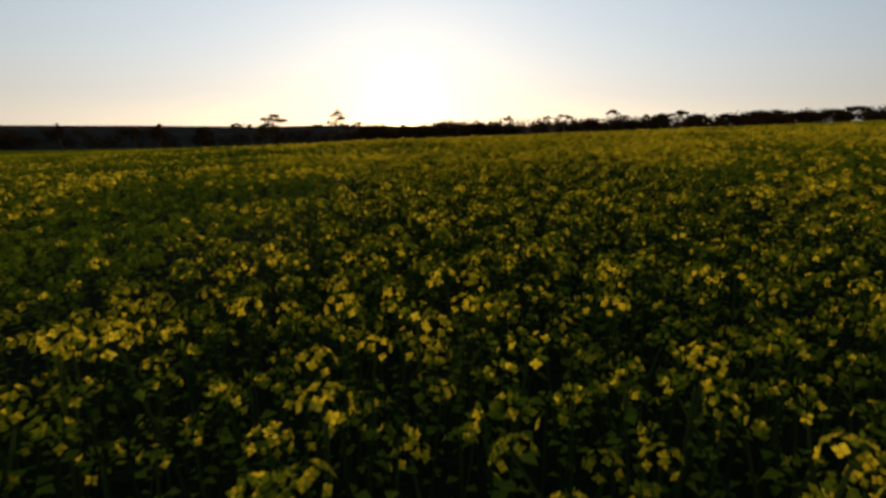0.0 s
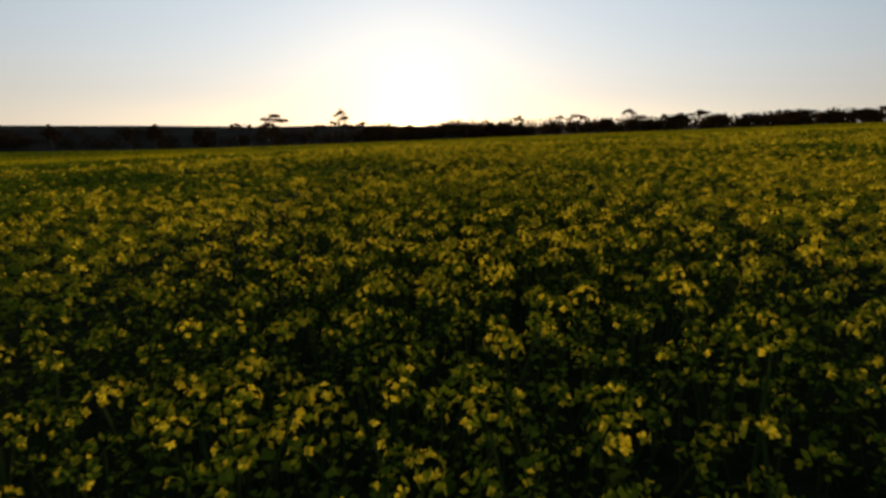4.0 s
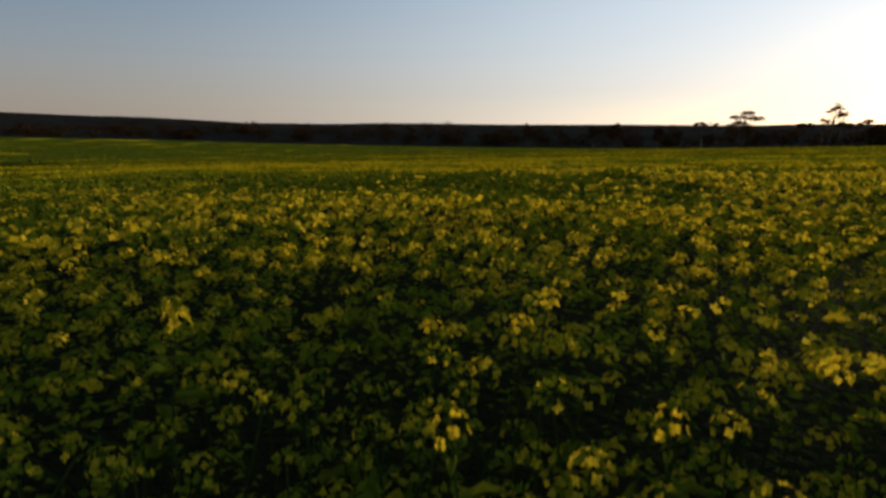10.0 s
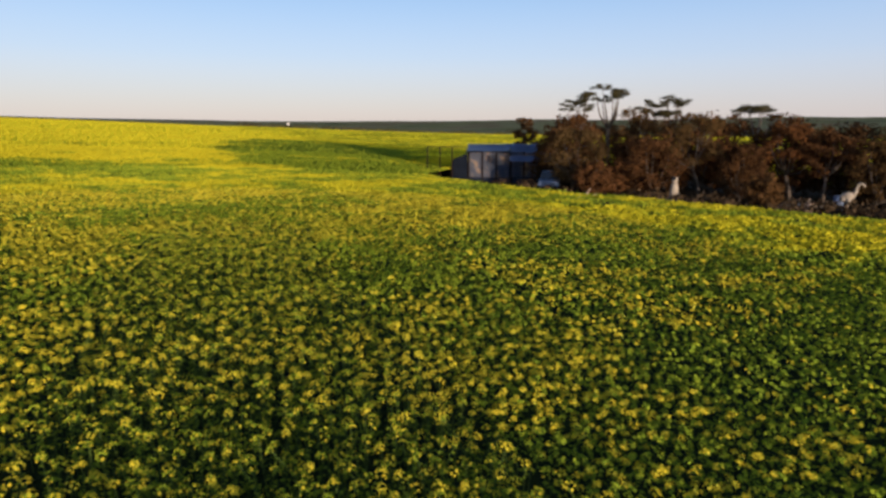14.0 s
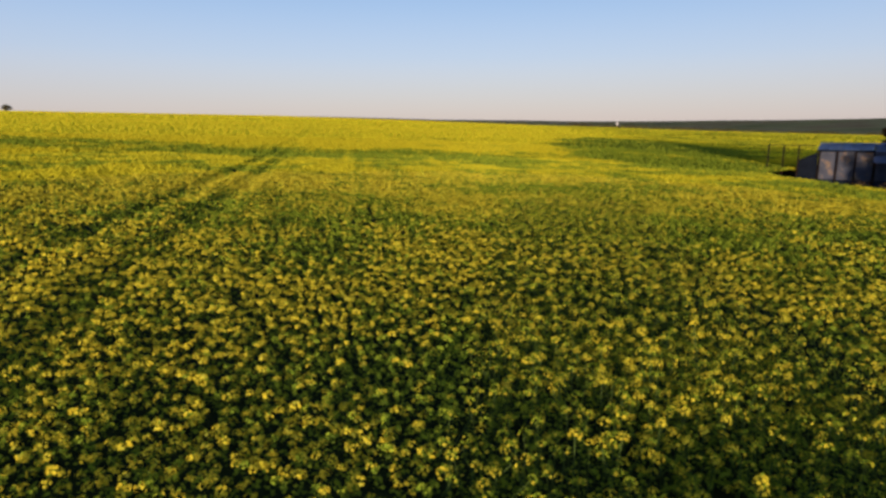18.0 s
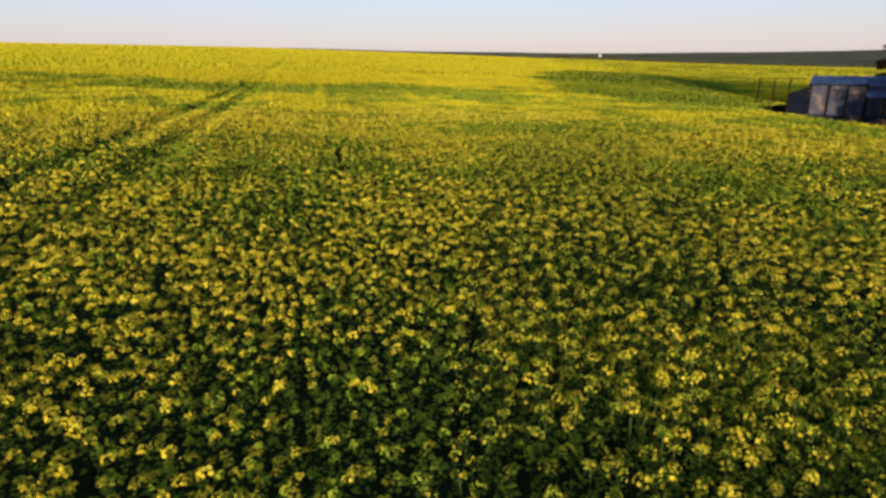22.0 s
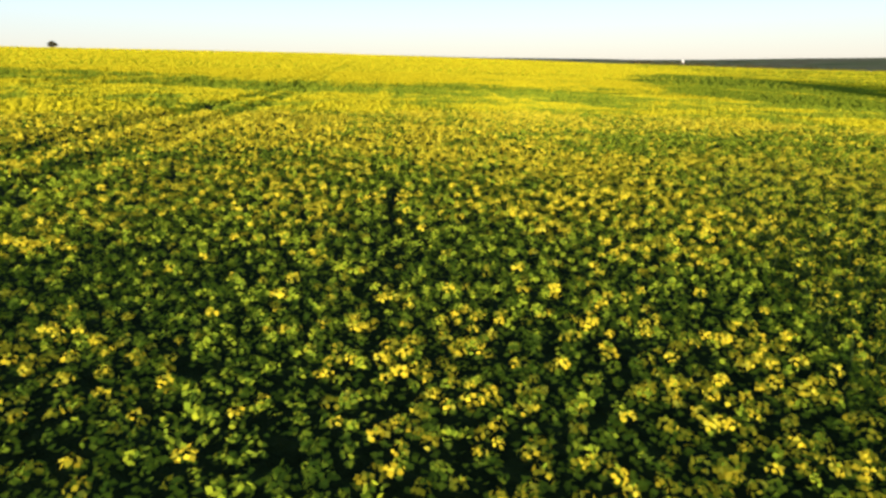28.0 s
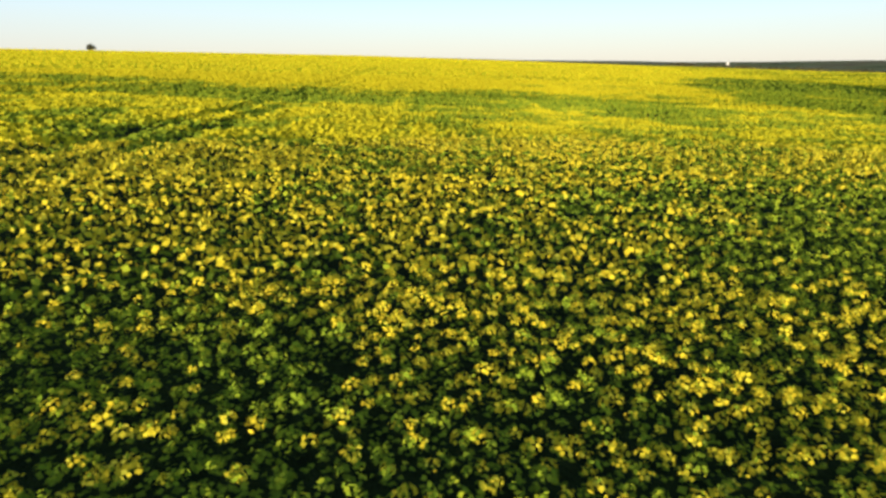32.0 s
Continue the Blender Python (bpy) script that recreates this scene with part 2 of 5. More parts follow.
M_CANOPY = make_canopy_mat()
# second is a darker copy of the first, shade between heads put into its colour
M_FAR_CROP = [make_far_crop_mat("far_crop", 0.6, 0.9), make_far_crop_mat("distant_crop_shaded", 0.3, 0.68)]
M_UNDER = make_under_mat()
M_GROUND = make_ground_mat()
M_BARK = make_bark_mat()
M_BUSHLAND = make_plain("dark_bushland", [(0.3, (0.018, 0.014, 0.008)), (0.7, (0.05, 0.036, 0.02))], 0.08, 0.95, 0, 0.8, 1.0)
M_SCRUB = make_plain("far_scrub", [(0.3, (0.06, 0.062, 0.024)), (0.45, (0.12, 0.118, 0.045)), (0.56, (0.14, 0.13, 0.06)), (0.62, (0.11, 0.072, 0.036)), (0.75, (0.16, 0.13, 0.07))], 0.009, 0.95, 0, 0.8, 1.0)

# ---------------------------------------------------------------- lie of the land


def ground(x, y):
    x, y = np.asarray(x, float), np.asarray(y, float)
    w = np.clip(-x - 35, 0, 115)
    z = 0.0386 * x + 0.0003 * w * w + 0.0568 * np.maximum(-x - 150, 0) - 0.018 * np.maximum(x - 120, 0)
    z = z + np.where(y < 30, 0.004 * (y - 16), 0.056) - 0.018 * np.clip(y - 30, 0, 170)
    return z + 0.021 * np.maximum(-y - 15, 0) * smooth(-260, -60, x)


def smooth(a, b, v):
    t = np.clip((v - a) / (b - a), 0, 1)
    return t * t * (3 - 2 * t)


def vnoise(x, y, seed=0):
    """Cheap smooth noise in 0..1 on numpy arrays."""
    xi, yi = np.floor(x).astype(np.int64), np.floor(y).astype(np.int64)
    fx, fy = x - xi, y - yi
    fx, fy = fx * fx * (3 - 2 * fx), fy * fy * (3 - 2 * fy)

    def h(i, j):
        n = (i * 374761393 + j * 668265263 + seed * 1442695041) & 0xFFFFFFFF
        n = ((n ^ (n >> 13)) * 1274126177) & 0xFFFFFFFF
        return ((n ^ (n >> 16)) & 0xFFFF) / 65535.0

    return (h(xi, yi) * (1 - fx) + h(xi + 1, yi) * fx) * (1 - fy) + (h(xi, yi + 1) * (1 - fx) + h(xi + 1, yi + 1) * fx) * fy


YARD = [(-69, 22.0), (-69, 25.5), (-64, 31.5), (-61, 31.0), (-50.4, 27.4), (-47.0, 22.5), (-41.6, 17.0), (-37.1, 12.2), (-33.5, 7.0), (-30.0, -0.4), (-27.4, -7.0), (-25.9, -14.0), (-25.2, -18.5),
        (-26.6, -22.8), (-29.7, -25.9), (-31.6, -28.2), (-36, -36), (-52, -38), (-74, 0), (-70, 14)]


def in_yard(x, y):
    x, y = np.asarray(x, float), np.asarray(y, float)
    inside = np.zeros(x.shape, bool)
    for (x0, y0), (x1, y1) in zip(YARD, YARD[1:] + YARD[:1]):
        c = ((y0 > y) != (y1 > y)) & (x < (x1 - x0) * (y - y0) / (y1 - y0 + 1e-9) + x0)
        inside ^= c
    return inside


def near_line(x, y, pts):
    d = np.full(np.shape(x), 1e9)
    for (ax, ay), (bx, by) in zip(pts[:-1], pts[1:]):
        ux, uy = bx - ax, by - ay
        t = np.clip(((x - ax) * ux + (y - ay) * uy) / (ux * ux + uy * uy), 0, 1)
        d = np.minimum(d, np.hypot(x - ax - t * ux, y - ay - t * uy))
    return d


WHEELS = [[(42.0, -146.0), (2.1, 7.3), (-0.95, 18.8), (-3.2, 25.0), (-5.6, 29.2), (-9.2, 32.9), (-10.9, 34.2), (-12.7, 36.0), (-15.6, 40.2)],
          [(40.0, -142.0), (4.2, 4.6), (1.2, 16.8), (-0.6, 24.0), (-4.2, 31.4), (-9.2, 35.6), (-10.0, 36.2), (-12.1, 38.0), (-14.1, 40.7), (-18.0, 46.0)],
          [(-9.4, 28.8), (-10.0, 29.7), (-12.5, 32.1), (-15.3, 35.0)], [(-9.5, 38.5), (-11.8, 50.8), (-17.4, 71.0), (-33.0, 130.0)]]


def track(x, y):
    """1 in the old wheel tracks that cross the field, where the crop is thin and low."""
    d = np.full(np.shape(x), 1e9)
    for line in WHEELS:
        d = np.minimum(d, near_line(x, y, line))
    wide = np.interp(y, [-140, -20, 10, 40], [0.6, 0.6, 0.5, 0.35])
    return 1 - smooth(0.3, 1.0, d / wide + 0.35 * (vnoise(x / 0.8, y / 0.8, 31) - 0.5))


def gap(x, y):
    """1 in the narrow bare drill row; less in pockets of failed plants and in a spot thinned to stand for shade."""
    d = near_line(x, y, [(-2.1, 7.3), (-2.25, 7.8), (-2.36, 8.4), (-2.5, 9.1), (-2.65, 9.6), (-2.84, 10.7), (-2.96, 11.4), (-3.1, 11.9), (-3.2, 12.5)])
    shaded_spot = np.hypot((x + 6.36) / 0.52, (y - 20.6) / 0.95) + 0.5 * (vnoise(x / 0.35, y / 0.35, 39) - 0.5)
    bare = 1 - smooth(0.055, 0.11, d + 0.03 * smooth(9.6, 10.6, y) + 0.13 * (vnoise(x / 0.3, y / 0.3, 37) - 0.5))
    pocket = 0.62 * smooth(0.78, 0.9, vnoise(x / 0.4, y / 0.4, 61))
    return np.maximum(np.maximum(0.93 * bare, pocket), 0.55 * (1 - smooth(0.8, 1.1, shaded_spot)))


DRILL_ROW = [(-2.18, 7.6), (-1.05, 2.96), (0.87, -6.1), (5.6, -29.0), (20.0, -100.0)]


def bloom(x, y):
    """Share of open flower over the field, 0..1: patches, the thin green strips and the wheel tracks."""
    b = 0.28 * vnoise(x / 8 + 3, y / 5, 1) + 0.27 * vnoise(x / 2.6, y / 2.1 + 7, 2) + 0.3 * vnoise(x / 0.85, y / 0.85, 3) + 0.15 * vnoise(x / 0.33, y / 0.33, 6)
    across, along = x * 0.98 + y * 0.2, y * 0.98 - x * 0.2
    b = 0.46 + 3.0 * (b - 0.5) + 0.14 * smooth(0, 7, x) + 0.3 * (vnoise(across / 0.5, along / 9, 5) - 0.5)
    b = b - 0.35 * smooth(0.4, 0.15, near_line(x, y, DRILL_ROW))
    wob = 9 * (vnoise(x / 14, y / 14, 41) - 0.5)
    b = b + 0.6 * smooth(-27, -36, y + wob * 0.6) * smooth(-60, -20, x) + 0.25 * smooth(-120, -200, x)
    b = b - 0.5 * smooth(-15, -19, y + wob * 0.8) * smooth(-28, -24, y + wob * 0.8) * smooth(-14, -4, x)
    u, v = (x + 28) * 0.99 - (y + 66) * 0.15, (x + 28) * 0.15 + (y + 66) * 0.99
    b = b - 1.1 * smooth(1.15, 0.8, np.hypot(u / 13, v / 47) + 0.25 * (vnoise(x / 7, y / 7, 43) - 0.5))
    b = b - 0.4 * smooth(1.2, 0.6, np.hypot((x + 21) / 6, (y - 27) / 4))
    b = b - 0.12 * smooth(3.0, 1.5, np.abs(x + 7.5)) * smooth(24.5, 22.5, y)
    # flower share cut far west and sunward to darken the crop as if backlit
    b = b - 0.3 * smooth(-46, -62, x) * smooth(-40, 0, y) - 0.25 * smooth(24, 40, y)
    b = b - 0.08 * smooth(-16, -24, x) * smooth(-25, -12, y) * smooth(30, 15, y)
    b = b - 0.03 * smooth(-3, -9, x) * smooth(0, 6, y) + 0.1 * smooth(7, 2, y) * smooth(-17, -11, y) * smooth(-16, -8, x)
    b = b - 0.12 * smooth(1.2, 0.5, np.hypot((x + 7) / 5, (y - 21) / 4.5)) - 0.15 * smooth(1.2, 0.6, np.hypot((x + 10.5) / 3.5, (y - 22) / 4))
    b = b + 0.3 * smooth(1.3, 0.6, np.hypot((x + 5.0) / 1.5, (y - 9.0) / 1.6)) - 0.17 * smooth(1.2, 0.6, np.hypot((x + 2.6) / 1.3, (y - 10.6) / 1.6))
    b = b + 0.06 * smooth(9, 5, y) * smooth(-24, -14, y) - 0.32 * track(x, y)
    return np.clip(b, 0, 1)


def mesh_from(name, verts, faces, mats, mat_index=None, smooth_shade=False):
    """A mesh from numpy arrays; faces all have the same number of corners."""
    me = bpy.data.meshes.new(name)
    k = faces.shape[1]
    me.vertices.add(len(verts))
    me.vertices.foreach_set("co", np.asarray(verts, np.float32).ravel())
    me.loops.add(faces.size)
    me.loops.foreach_set("vertex_index", faces.astype(np.int32).ravel())
    me.polygons.add(len(faces))
    me.polygons.foreach_set("loop_start", np.arange(0, faces.size, k, dtype=np.int32))
    if mat_index is not None:
        me.polygons.foreach_set("material_index", np.asarray(mat_index, np.int32))
    me.polygons.foreach_set("use_smooth", np.full(len(faces), smooth_shade))
    for m in mats:
        me.materials.append(m)
    me.update(calc_edges=True)
    return me


def polar_sheet(name, rmax, height, mats, rmin=0.0, na=288, nr=80, centre=(-2.0, 15.0), keep=None):
    a = np.linspace(0, 2 * np.pi, na, endpoint=False)
    r = np.geomspace(1.0, 1000.0, nr) / 1000.0
    r[0] = 0.0
    A, Q = np.meshgrid(a, r, indexing="ij")
    Rr = rmin + (rmax(A) - rmin) * Q
    X, Y = centre[0] - np.sin(A) * Rr, centre[1] + np.cos(A) * Rr
    Z = height(X, Y, Rr, Q)
    verts = np.stack([X, Y, Z], -1).reshape(-1, 3)
    i, j = np.meshgrid(np.arange(na), np.arange(nr - 1), indexing="ij")
    i2 = (i + 1) % na
    f = np.stack([i * nr + j, i * nr + j + 1, i2 * nr + j + 1, i2 * nr + j], -1).reshape(-1, 4)[:, ::-1]
    if keep is not None:
        c = verts[f].mean(1)
        f = f[keep(c[:, 0], c[:, 1])]
    return mesh_from(name, verts, f, mats, smooth_shade=True)


def field_radius(a):
    """How far the crop reaches from the middle, by the heading to the left of the sun."""
    d = np.degrees(a) % 360
    return np.interp(d, [0, 8, 26, 57, 75, 95, 120, 140, 160, 185, 215, 250, 280, 300, 330, 360], [150, 150, 176, 176, 195, 230, 260, 380, 420, 420, 360, 260, 170, 150, 150, 150])


def ground_height(X, Y, R_, Q):
    """The field, then a rise from its edge to low hills all round."""
    A = np.arctan2(-(X + 2), Y - 15) % (2 * np.pi)
    d = np.degrees(A)
    el = np.interp(d, [2, 27, 40, 57, 64, 71, 82, 100, 120, 150, 168, 190, 215, 300, 320, 360], [-0.25, -0.25, -0.2, -0.04, 0.36, 0.68, 0.82, 0.82, 0.85, 0.76, 0.63, 0.6, 0.55, 0.5, 0.1, -0.25])
    far = np.interp(d, [0, 8, 26, 55, 70, 90, 120, 150, 200, 260, 300, 360], [230, 230, 255, 260, 380, 650, 1100, 1300, 1300, 700, 260, 230])
    edge = field_radius(A)
    s = smooth(edge, far, R_)
    top = 3.0 + far * np.tan(np.radians(el)) + 0.003 * far * (vnoise(d / 5, d * 0, 11) - 0.5)
    return ground(X, Y) * (1 - s) + top * s


ground_ob = tagged(new("ground", polar_sheet("ground", lambda a: 0 * a + 4200.0, ground_height, [M_GROUND, M_SCRUB, M_BUSHLAND], na=216, nr=120)),
                   "dry farm ground running out to low wooded hills", "ground", kind="structure")


gc = np.empty(len(ground_ob.data.vertices) * 3, np.float32)
ground_ob.data.vertices.foreach_get("co", gc)
gc = gc.reshape(-1, 3)
gl = np.empty(len(ground_ob.data.polygons) * 4, np.int32)
ground_ob.data.loops.foreach_get("vertex_index", gl)
gc = gc[gl.reshape(-1, 4)].mean(1)
g_az = np.degrees(np.arctan2(-(gc[:, 0] + 2), gc[:, 1] - 15)) % 360
g_out = np.hypot(gc[:, 0] + 2, gc[:, 1] - 15) > field_radius(np.radians(g_az))
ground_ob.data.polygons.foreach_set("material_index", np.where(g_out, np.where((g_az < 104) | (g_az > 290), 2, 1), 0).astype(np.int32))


ROUTE = [(x, y) for t, x, y, z, a, p in PATH[::3]]


def high_dist(x, y):
    return near_line(x, y, ROUTE)


def edge_drop(x, y):
    """How far the thin crop sinks towards the far side of the yard."""
    return 0.6 * smooth(9, 1, near_line(x, y, YARD + YARD[:1])) * smooth(-48, -56, x)


def canopy_height(X, Y, R_, Q):
    lift = 0.3 + 0.62 * smooth(14, 40, high_dist(X, Y)) - edge_drop(X, Y)
    z = ground(X, Y) + lift + 0.1 * (vnoise(X / 1.3, Y / 1.3, 9) - 0.5) * smooth(20, 40, R_)
    return np.where(Q >= 0.999, ground(X, Y) - 0.05, z)


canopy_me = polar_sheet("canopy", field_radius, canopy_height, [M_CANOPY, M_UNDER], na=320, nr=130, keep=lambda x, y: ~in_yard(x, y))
co = np.empty(len(canopy_me.vertices) * 3, np.float32)
canopy_me.vertices.foreach_get("co", co)
co = co.reshape(-1, 3)
att = canopy_me.attributes.new("bloom", "FLOAT", "POINT")
att.data.foreach_set("value", bloom(co[:, 0], co[:, 1]).astype(np.float32))
cl_ = np.empty(len(canopy_me.loops), np.int32)
canopy_me.loops.foreach_get("vertex_index", cl_)
cc = co[cl_.reshape(-1, 4)].mean(1)
# dark shade-coloured sheet near the route, crop colour further out
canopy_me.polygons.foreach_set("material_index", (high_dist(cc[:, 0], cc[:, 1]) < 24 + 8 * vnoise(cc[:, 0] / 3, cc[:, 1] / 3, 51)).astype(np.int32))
tagged(new("canola_field", canopy_me), "wide canola crop in yellow flower with green patches", "crop", kind="stuff")

# ---------------------------------------------------------------- the crop near the path


def frames_of(n, tilt, swing=np.pi):
    """n random turns: about z, then leaning by up to tilt."""
    a = rng.uniform(-swing, swing, n)
    t = rng.normal(0, tilt, n)
    b = rng.uniform(0, 2 * np.pi, n)
    ca, sa, ct, st_, cb, sb = np.cos(a), np.sin(a), np.cos(t), np.sin(t), np.cos(b), np.sin(b)
    z0 = np.zeros(n)
    o = np.ones(n)
    rz = np.stack([np.stack([ca, -sa, z0], -1), np.stack([sa, ca, z0], -1), np.stack([z0, z0, o], -1)], 1)
    ax = np.stack([cb, sb, z0], -1)
    kx = np.zeros((n, 3, 3))
    kx[:, 0, 2], kx[:, 1, 2], kx[:, 2, 0], kx[:, 2, 1] = ax[:, 1], -ax[:, 0], -ax[:, 1], ax[:, 0]
    rt = np.eye(3) + st_[:, None, None] * kx + (1 - ct)[:, None, None] * (kx @ kx)
    return rt @ rz


def stamp(template, pos, rot, scale):
    """Copies of a template (verts, quads, material of each quad) at many places, joined."""
    tv, tf, tm = template
    v = np.einsum("nij,kj->nki", rot, tv) * scale[:, None, None] + pos[:, None, :]
    n, k = len(pos), len(tv)
    f = tf[None] + (np.arange(n) * k)[:, None, None]
    return v.reshape(-1, 3), f.reshape(-1, 4), np.tile(tm, n)


def quad_petal(base, out, up, length, width):
    """A petal: narrow at the base, broad and rounded near the tip."""
    out, up = np.array(out, float), np.array(up, float)
    side = np.cross(up, out)
    b = np.array(base, float)
    return [b, b + out * length * 0.55 - side * width * 0.5 + up * length * 0.1, b + out * length + up * length * 0.02, b + out * length * 0.55 + side * width * 0.5 + up * length * 0.1]


class Build:
    def __init__(self):
        self.v, self.f, self.m = [], [], []

    def quad(self, pts, m):
        k = len(self.v)
        self.v += [tuple(p) for p in pts]
        self.f.append((k, k + 1, k + 2, k + 3))
        self.m.append(m)

    def done(self):
        return np.array(self.v, float), np.array(self.f), np.array(self.m)


def dirs_on_dome(n, seed, low=-0.2):
    g = np.random.default_rng(seed)
    k = np.arange(n) + 0.5
    z = low + (1 - low) * k / n
    a = k * 2.39996 + g.uniform(0, 6)
    s = np.sqrt(np.clip(1 - z * z, 0, 1))
    return np.stack([s * np.cos(a), s * np.sin(a), z], -1) + g.normal(0, 0.12, (n, 3))


def head_template(level, yellow, seed):
    """A flower head of about 8 cm: materials 0 petal, 1 bud, 2 leaf, 3 stem. Origin at the top of the stalk."""
    g = np.random.default_rng(seed)
    b = Build()
    up = np.array([0, 0, 1.0])
    if level <= 0:
        nfl = 11 if yellow else 3
        for d in dirs_on_dome(nfl, seed, -0.25):
            d /= np.linalg.norm(d)
            c = d * np.array([0.036, 0.036, 0.028])
            t1 = np.cross(d, [0.3, 0.2, 0.9])
            t1 /= np.linalg.norm(t1)
            t2 = np.cross(d, t1)
            sp = g.uniform(0, 1.5)
            for q in range(4):
                a = sp + q * math.pi / 2
                out = t1 * math.cos(a) + t2 * math.sin(a) + d * g.uniform(0.1, 0.45)
                out /= np.linalg.norm(out)
                L, w = g.uniform(0.0108, 0.0135), g.uniform(0.009, 0.0115)
                if level == 0:
                    b.quad(quad_petal(c, out, d, L, w), 0)
                else:
                    sd = np.cross(d, out)
                    k = len(b.v)
                    b.v += [tuple(c + out * L * u + sd * w * s + d * L * z) for u, s, z in ((0, -0.06, 0), (0.45, -0.42, 0.12), (0.8, -0.5, 0.1), (1.02, -0.18, 0.0), (1.02, 0.2, 0.0), (0.78, 0.5, 0.1), (0.42, 0.4, 0.12), (0, 0.06, 0))]
                    b.f += [(k, k + 1, k + 6, k + 7), (k + 1, k + 2, k + 5, k + 6), (k + 2, k + 3, k + 4, k + 5)]
                    b.m += [0, 0, 0]
        for d in dirs_on_dome(6 if yellow else 14, seed + 1, 0.3 if yellow else -0.1):
            d /= np.linalg.norm(d)
            c = d * 0.02 + up * (0.012 if yellow else 0.0)
            s1 = np.cross(d, [1, 0.1, 0.2])
            s1 /= np.linalg.norm(s1)
            L, w = (0.011, 0.004) if yellow else (0.02, 0.006)
            b.quad([c, c + d * L * 0.5 + s1 * w, c + d * L, c + d * L * 0.5 - s1 * w], 1)
        for q in range(2):
            a = g.uniform(0, 6.28)
            s = np.array([math.cos(a), math.sin(a), 0]) * 0.0032
            b.quad([-s + up * 0.0, s, s * 1.3 - up * 0.42, -s * 1.3 - up * 0.42], 3)
        nleaf = 7
    elif level == 1:
        for d in dirs_on_dome(12 if yellow else 10, seed, -0.35):
            d /= np.linalg.norm(d)
            c = d * (np.array([0.034, 0.034, 0.027]) if yellow else np.array([0.027, 0.027, 0.03])) * g.uniform(0.75, 1.15)
            n_ = d + g.normal(0, 0.45, 3)
            t1 = np.cross(n_, [0.2, 0.3, 1.0] + g.normal(0, 0.4, 3))
            t1 /= np.linalg.norm(t1)
            t2 = np.cross(n_, t1)
            t2 /= np.linalg.norm(t2)
            w = g.uniform(0.011, 0.0155) if yellow else g.uniform(0.0135, 0.019)
            v = w * (g.uniform(0.8, 1.0) if yellow else g.uniform(0.45, 0.8))
            m = 0 if yellow else (1 if g.random() < 0.6 else 2)
            b.quad([c - t1 * w, c + t2 * v + d * 0.003, c + t1 * w, c - t2 * v - d * 0.003], m)
        if yellow:
            for q in range(2):
                a = g.uniform(0, 6.28)
                o = np.array([math.cos(a), math.sin(a), 0]) * 0.008
                b.quad([o * -1 + up * 0.022, up * 0.03 + o[[1, 0, 2]], o + up * 0.04, up * 0.026 - o[[1, 0, 2]]], 1)
        nleaf = 4
    elif level == 3:
        a = g.choice([0.0, np.pi])
        o = np.array([math.cos(a), math.sin(a), 0]) * 0.05
        n_ = np.array([-math.sin(a), math.cos(a), 0]) * 0.035
        b.quad([-o - up * 0.035, o - up * 0.03, o * 0.75 + n_ + up * 0.03, -o * 0.7 + n_ + up * 0.028], 0 if yellow else 2)
    else:
        for d in dirs_on_dome(3, seed, 0.1):
            d /= np.linalg.norm(d)
            c = d * np.array([0.045, 0.045, 0.035])
            t1 = np.cross(d, g.normal(0, 1, 3))
            t1 /= np.linalg.norm(t1)
            t2 = np.cross(d, t1)
            w = g.uniform(0.024, 0.034)
            m = 0 if (yellow and g.random() < 0.85) or (not yellow and g.random() < 0.05) else (1 if g.random() < 0.5 else 2)
            b.quad([c - t1 * w, c + t2 * w * 0.8, c + t1 * w, c - t2 * w * 0.8], m)
        nleaf = 1
    if level == 3:
        nleaf = 0
    for q in range(nleaf):
        a = q * 2.4 + g.uniform(-0.4, 0.4)
        z = -g.uniform(0.05, 0.28) if level < 1 else (-0.035 - 0.045 * q if level == 1 else -0.07)
        out = np.array([math.cos(a), math.sin(a), g.uniform(-0.1, 0.5)])
        side = np.array([-math.sin(a), math.cos(a), 0])
        L = g.uniform(0.035, 0.065) * (0.72, 0.8, 1.3)[max(0, min(level, 2))]
        w = L * (0.34 if level < 1 else 0.45)
        c = up * z
        b.quad([c + out * 0.008, c + out * L * 0.6 + side * w, c + out * L - up * 0.012, c + out * L * 0.6 - side * w], 2)
    return b.done()


LINE_LOW = np.array([(x, y) for t, x, y, z, a, p in PATH if t <= 10.0])
LINE_HIGH = np.array([(x, y) for t, x, y, z, a, p in PATH if t > 10.0])


def dist_to(line, x, y):
    d = np.full(x.shape, 1e9)
    for (ax, ay), (bx, by) in zip(line[:-1], line[1:]):
        ux, uy = bx - ax, by - ay
        t = np.clip(((x - ax) * ux + (y - ay) * uy) / (ux * ux + uy * uy + 1e-9), 0, 1)
        d = np.minimum(d, np.hypot(x - ax - t * ux, y - ay - t * uy))
    return d


def scatter(spacing, box, keep):
    x0, y0, x1, y1 = box
    nx, ny = int((x1 - x0) / spacing), int((y1 - y0) / spacing)
    X, Y = np.meshgrid(x0 + (np.arange(nx) + 0.5) * spacing, y0 + (np.arange(ny) + 0.5) * spacing)
    X = X.ravel() + rng.uniform(-0.5, 0.5, nx * ny) * spacing
    Y = Y.ravel() + rng.uniform(-0.5, 0.5, nx * ny) * spacing
    k = keep(X, Y)
    return X[k], Y[k]


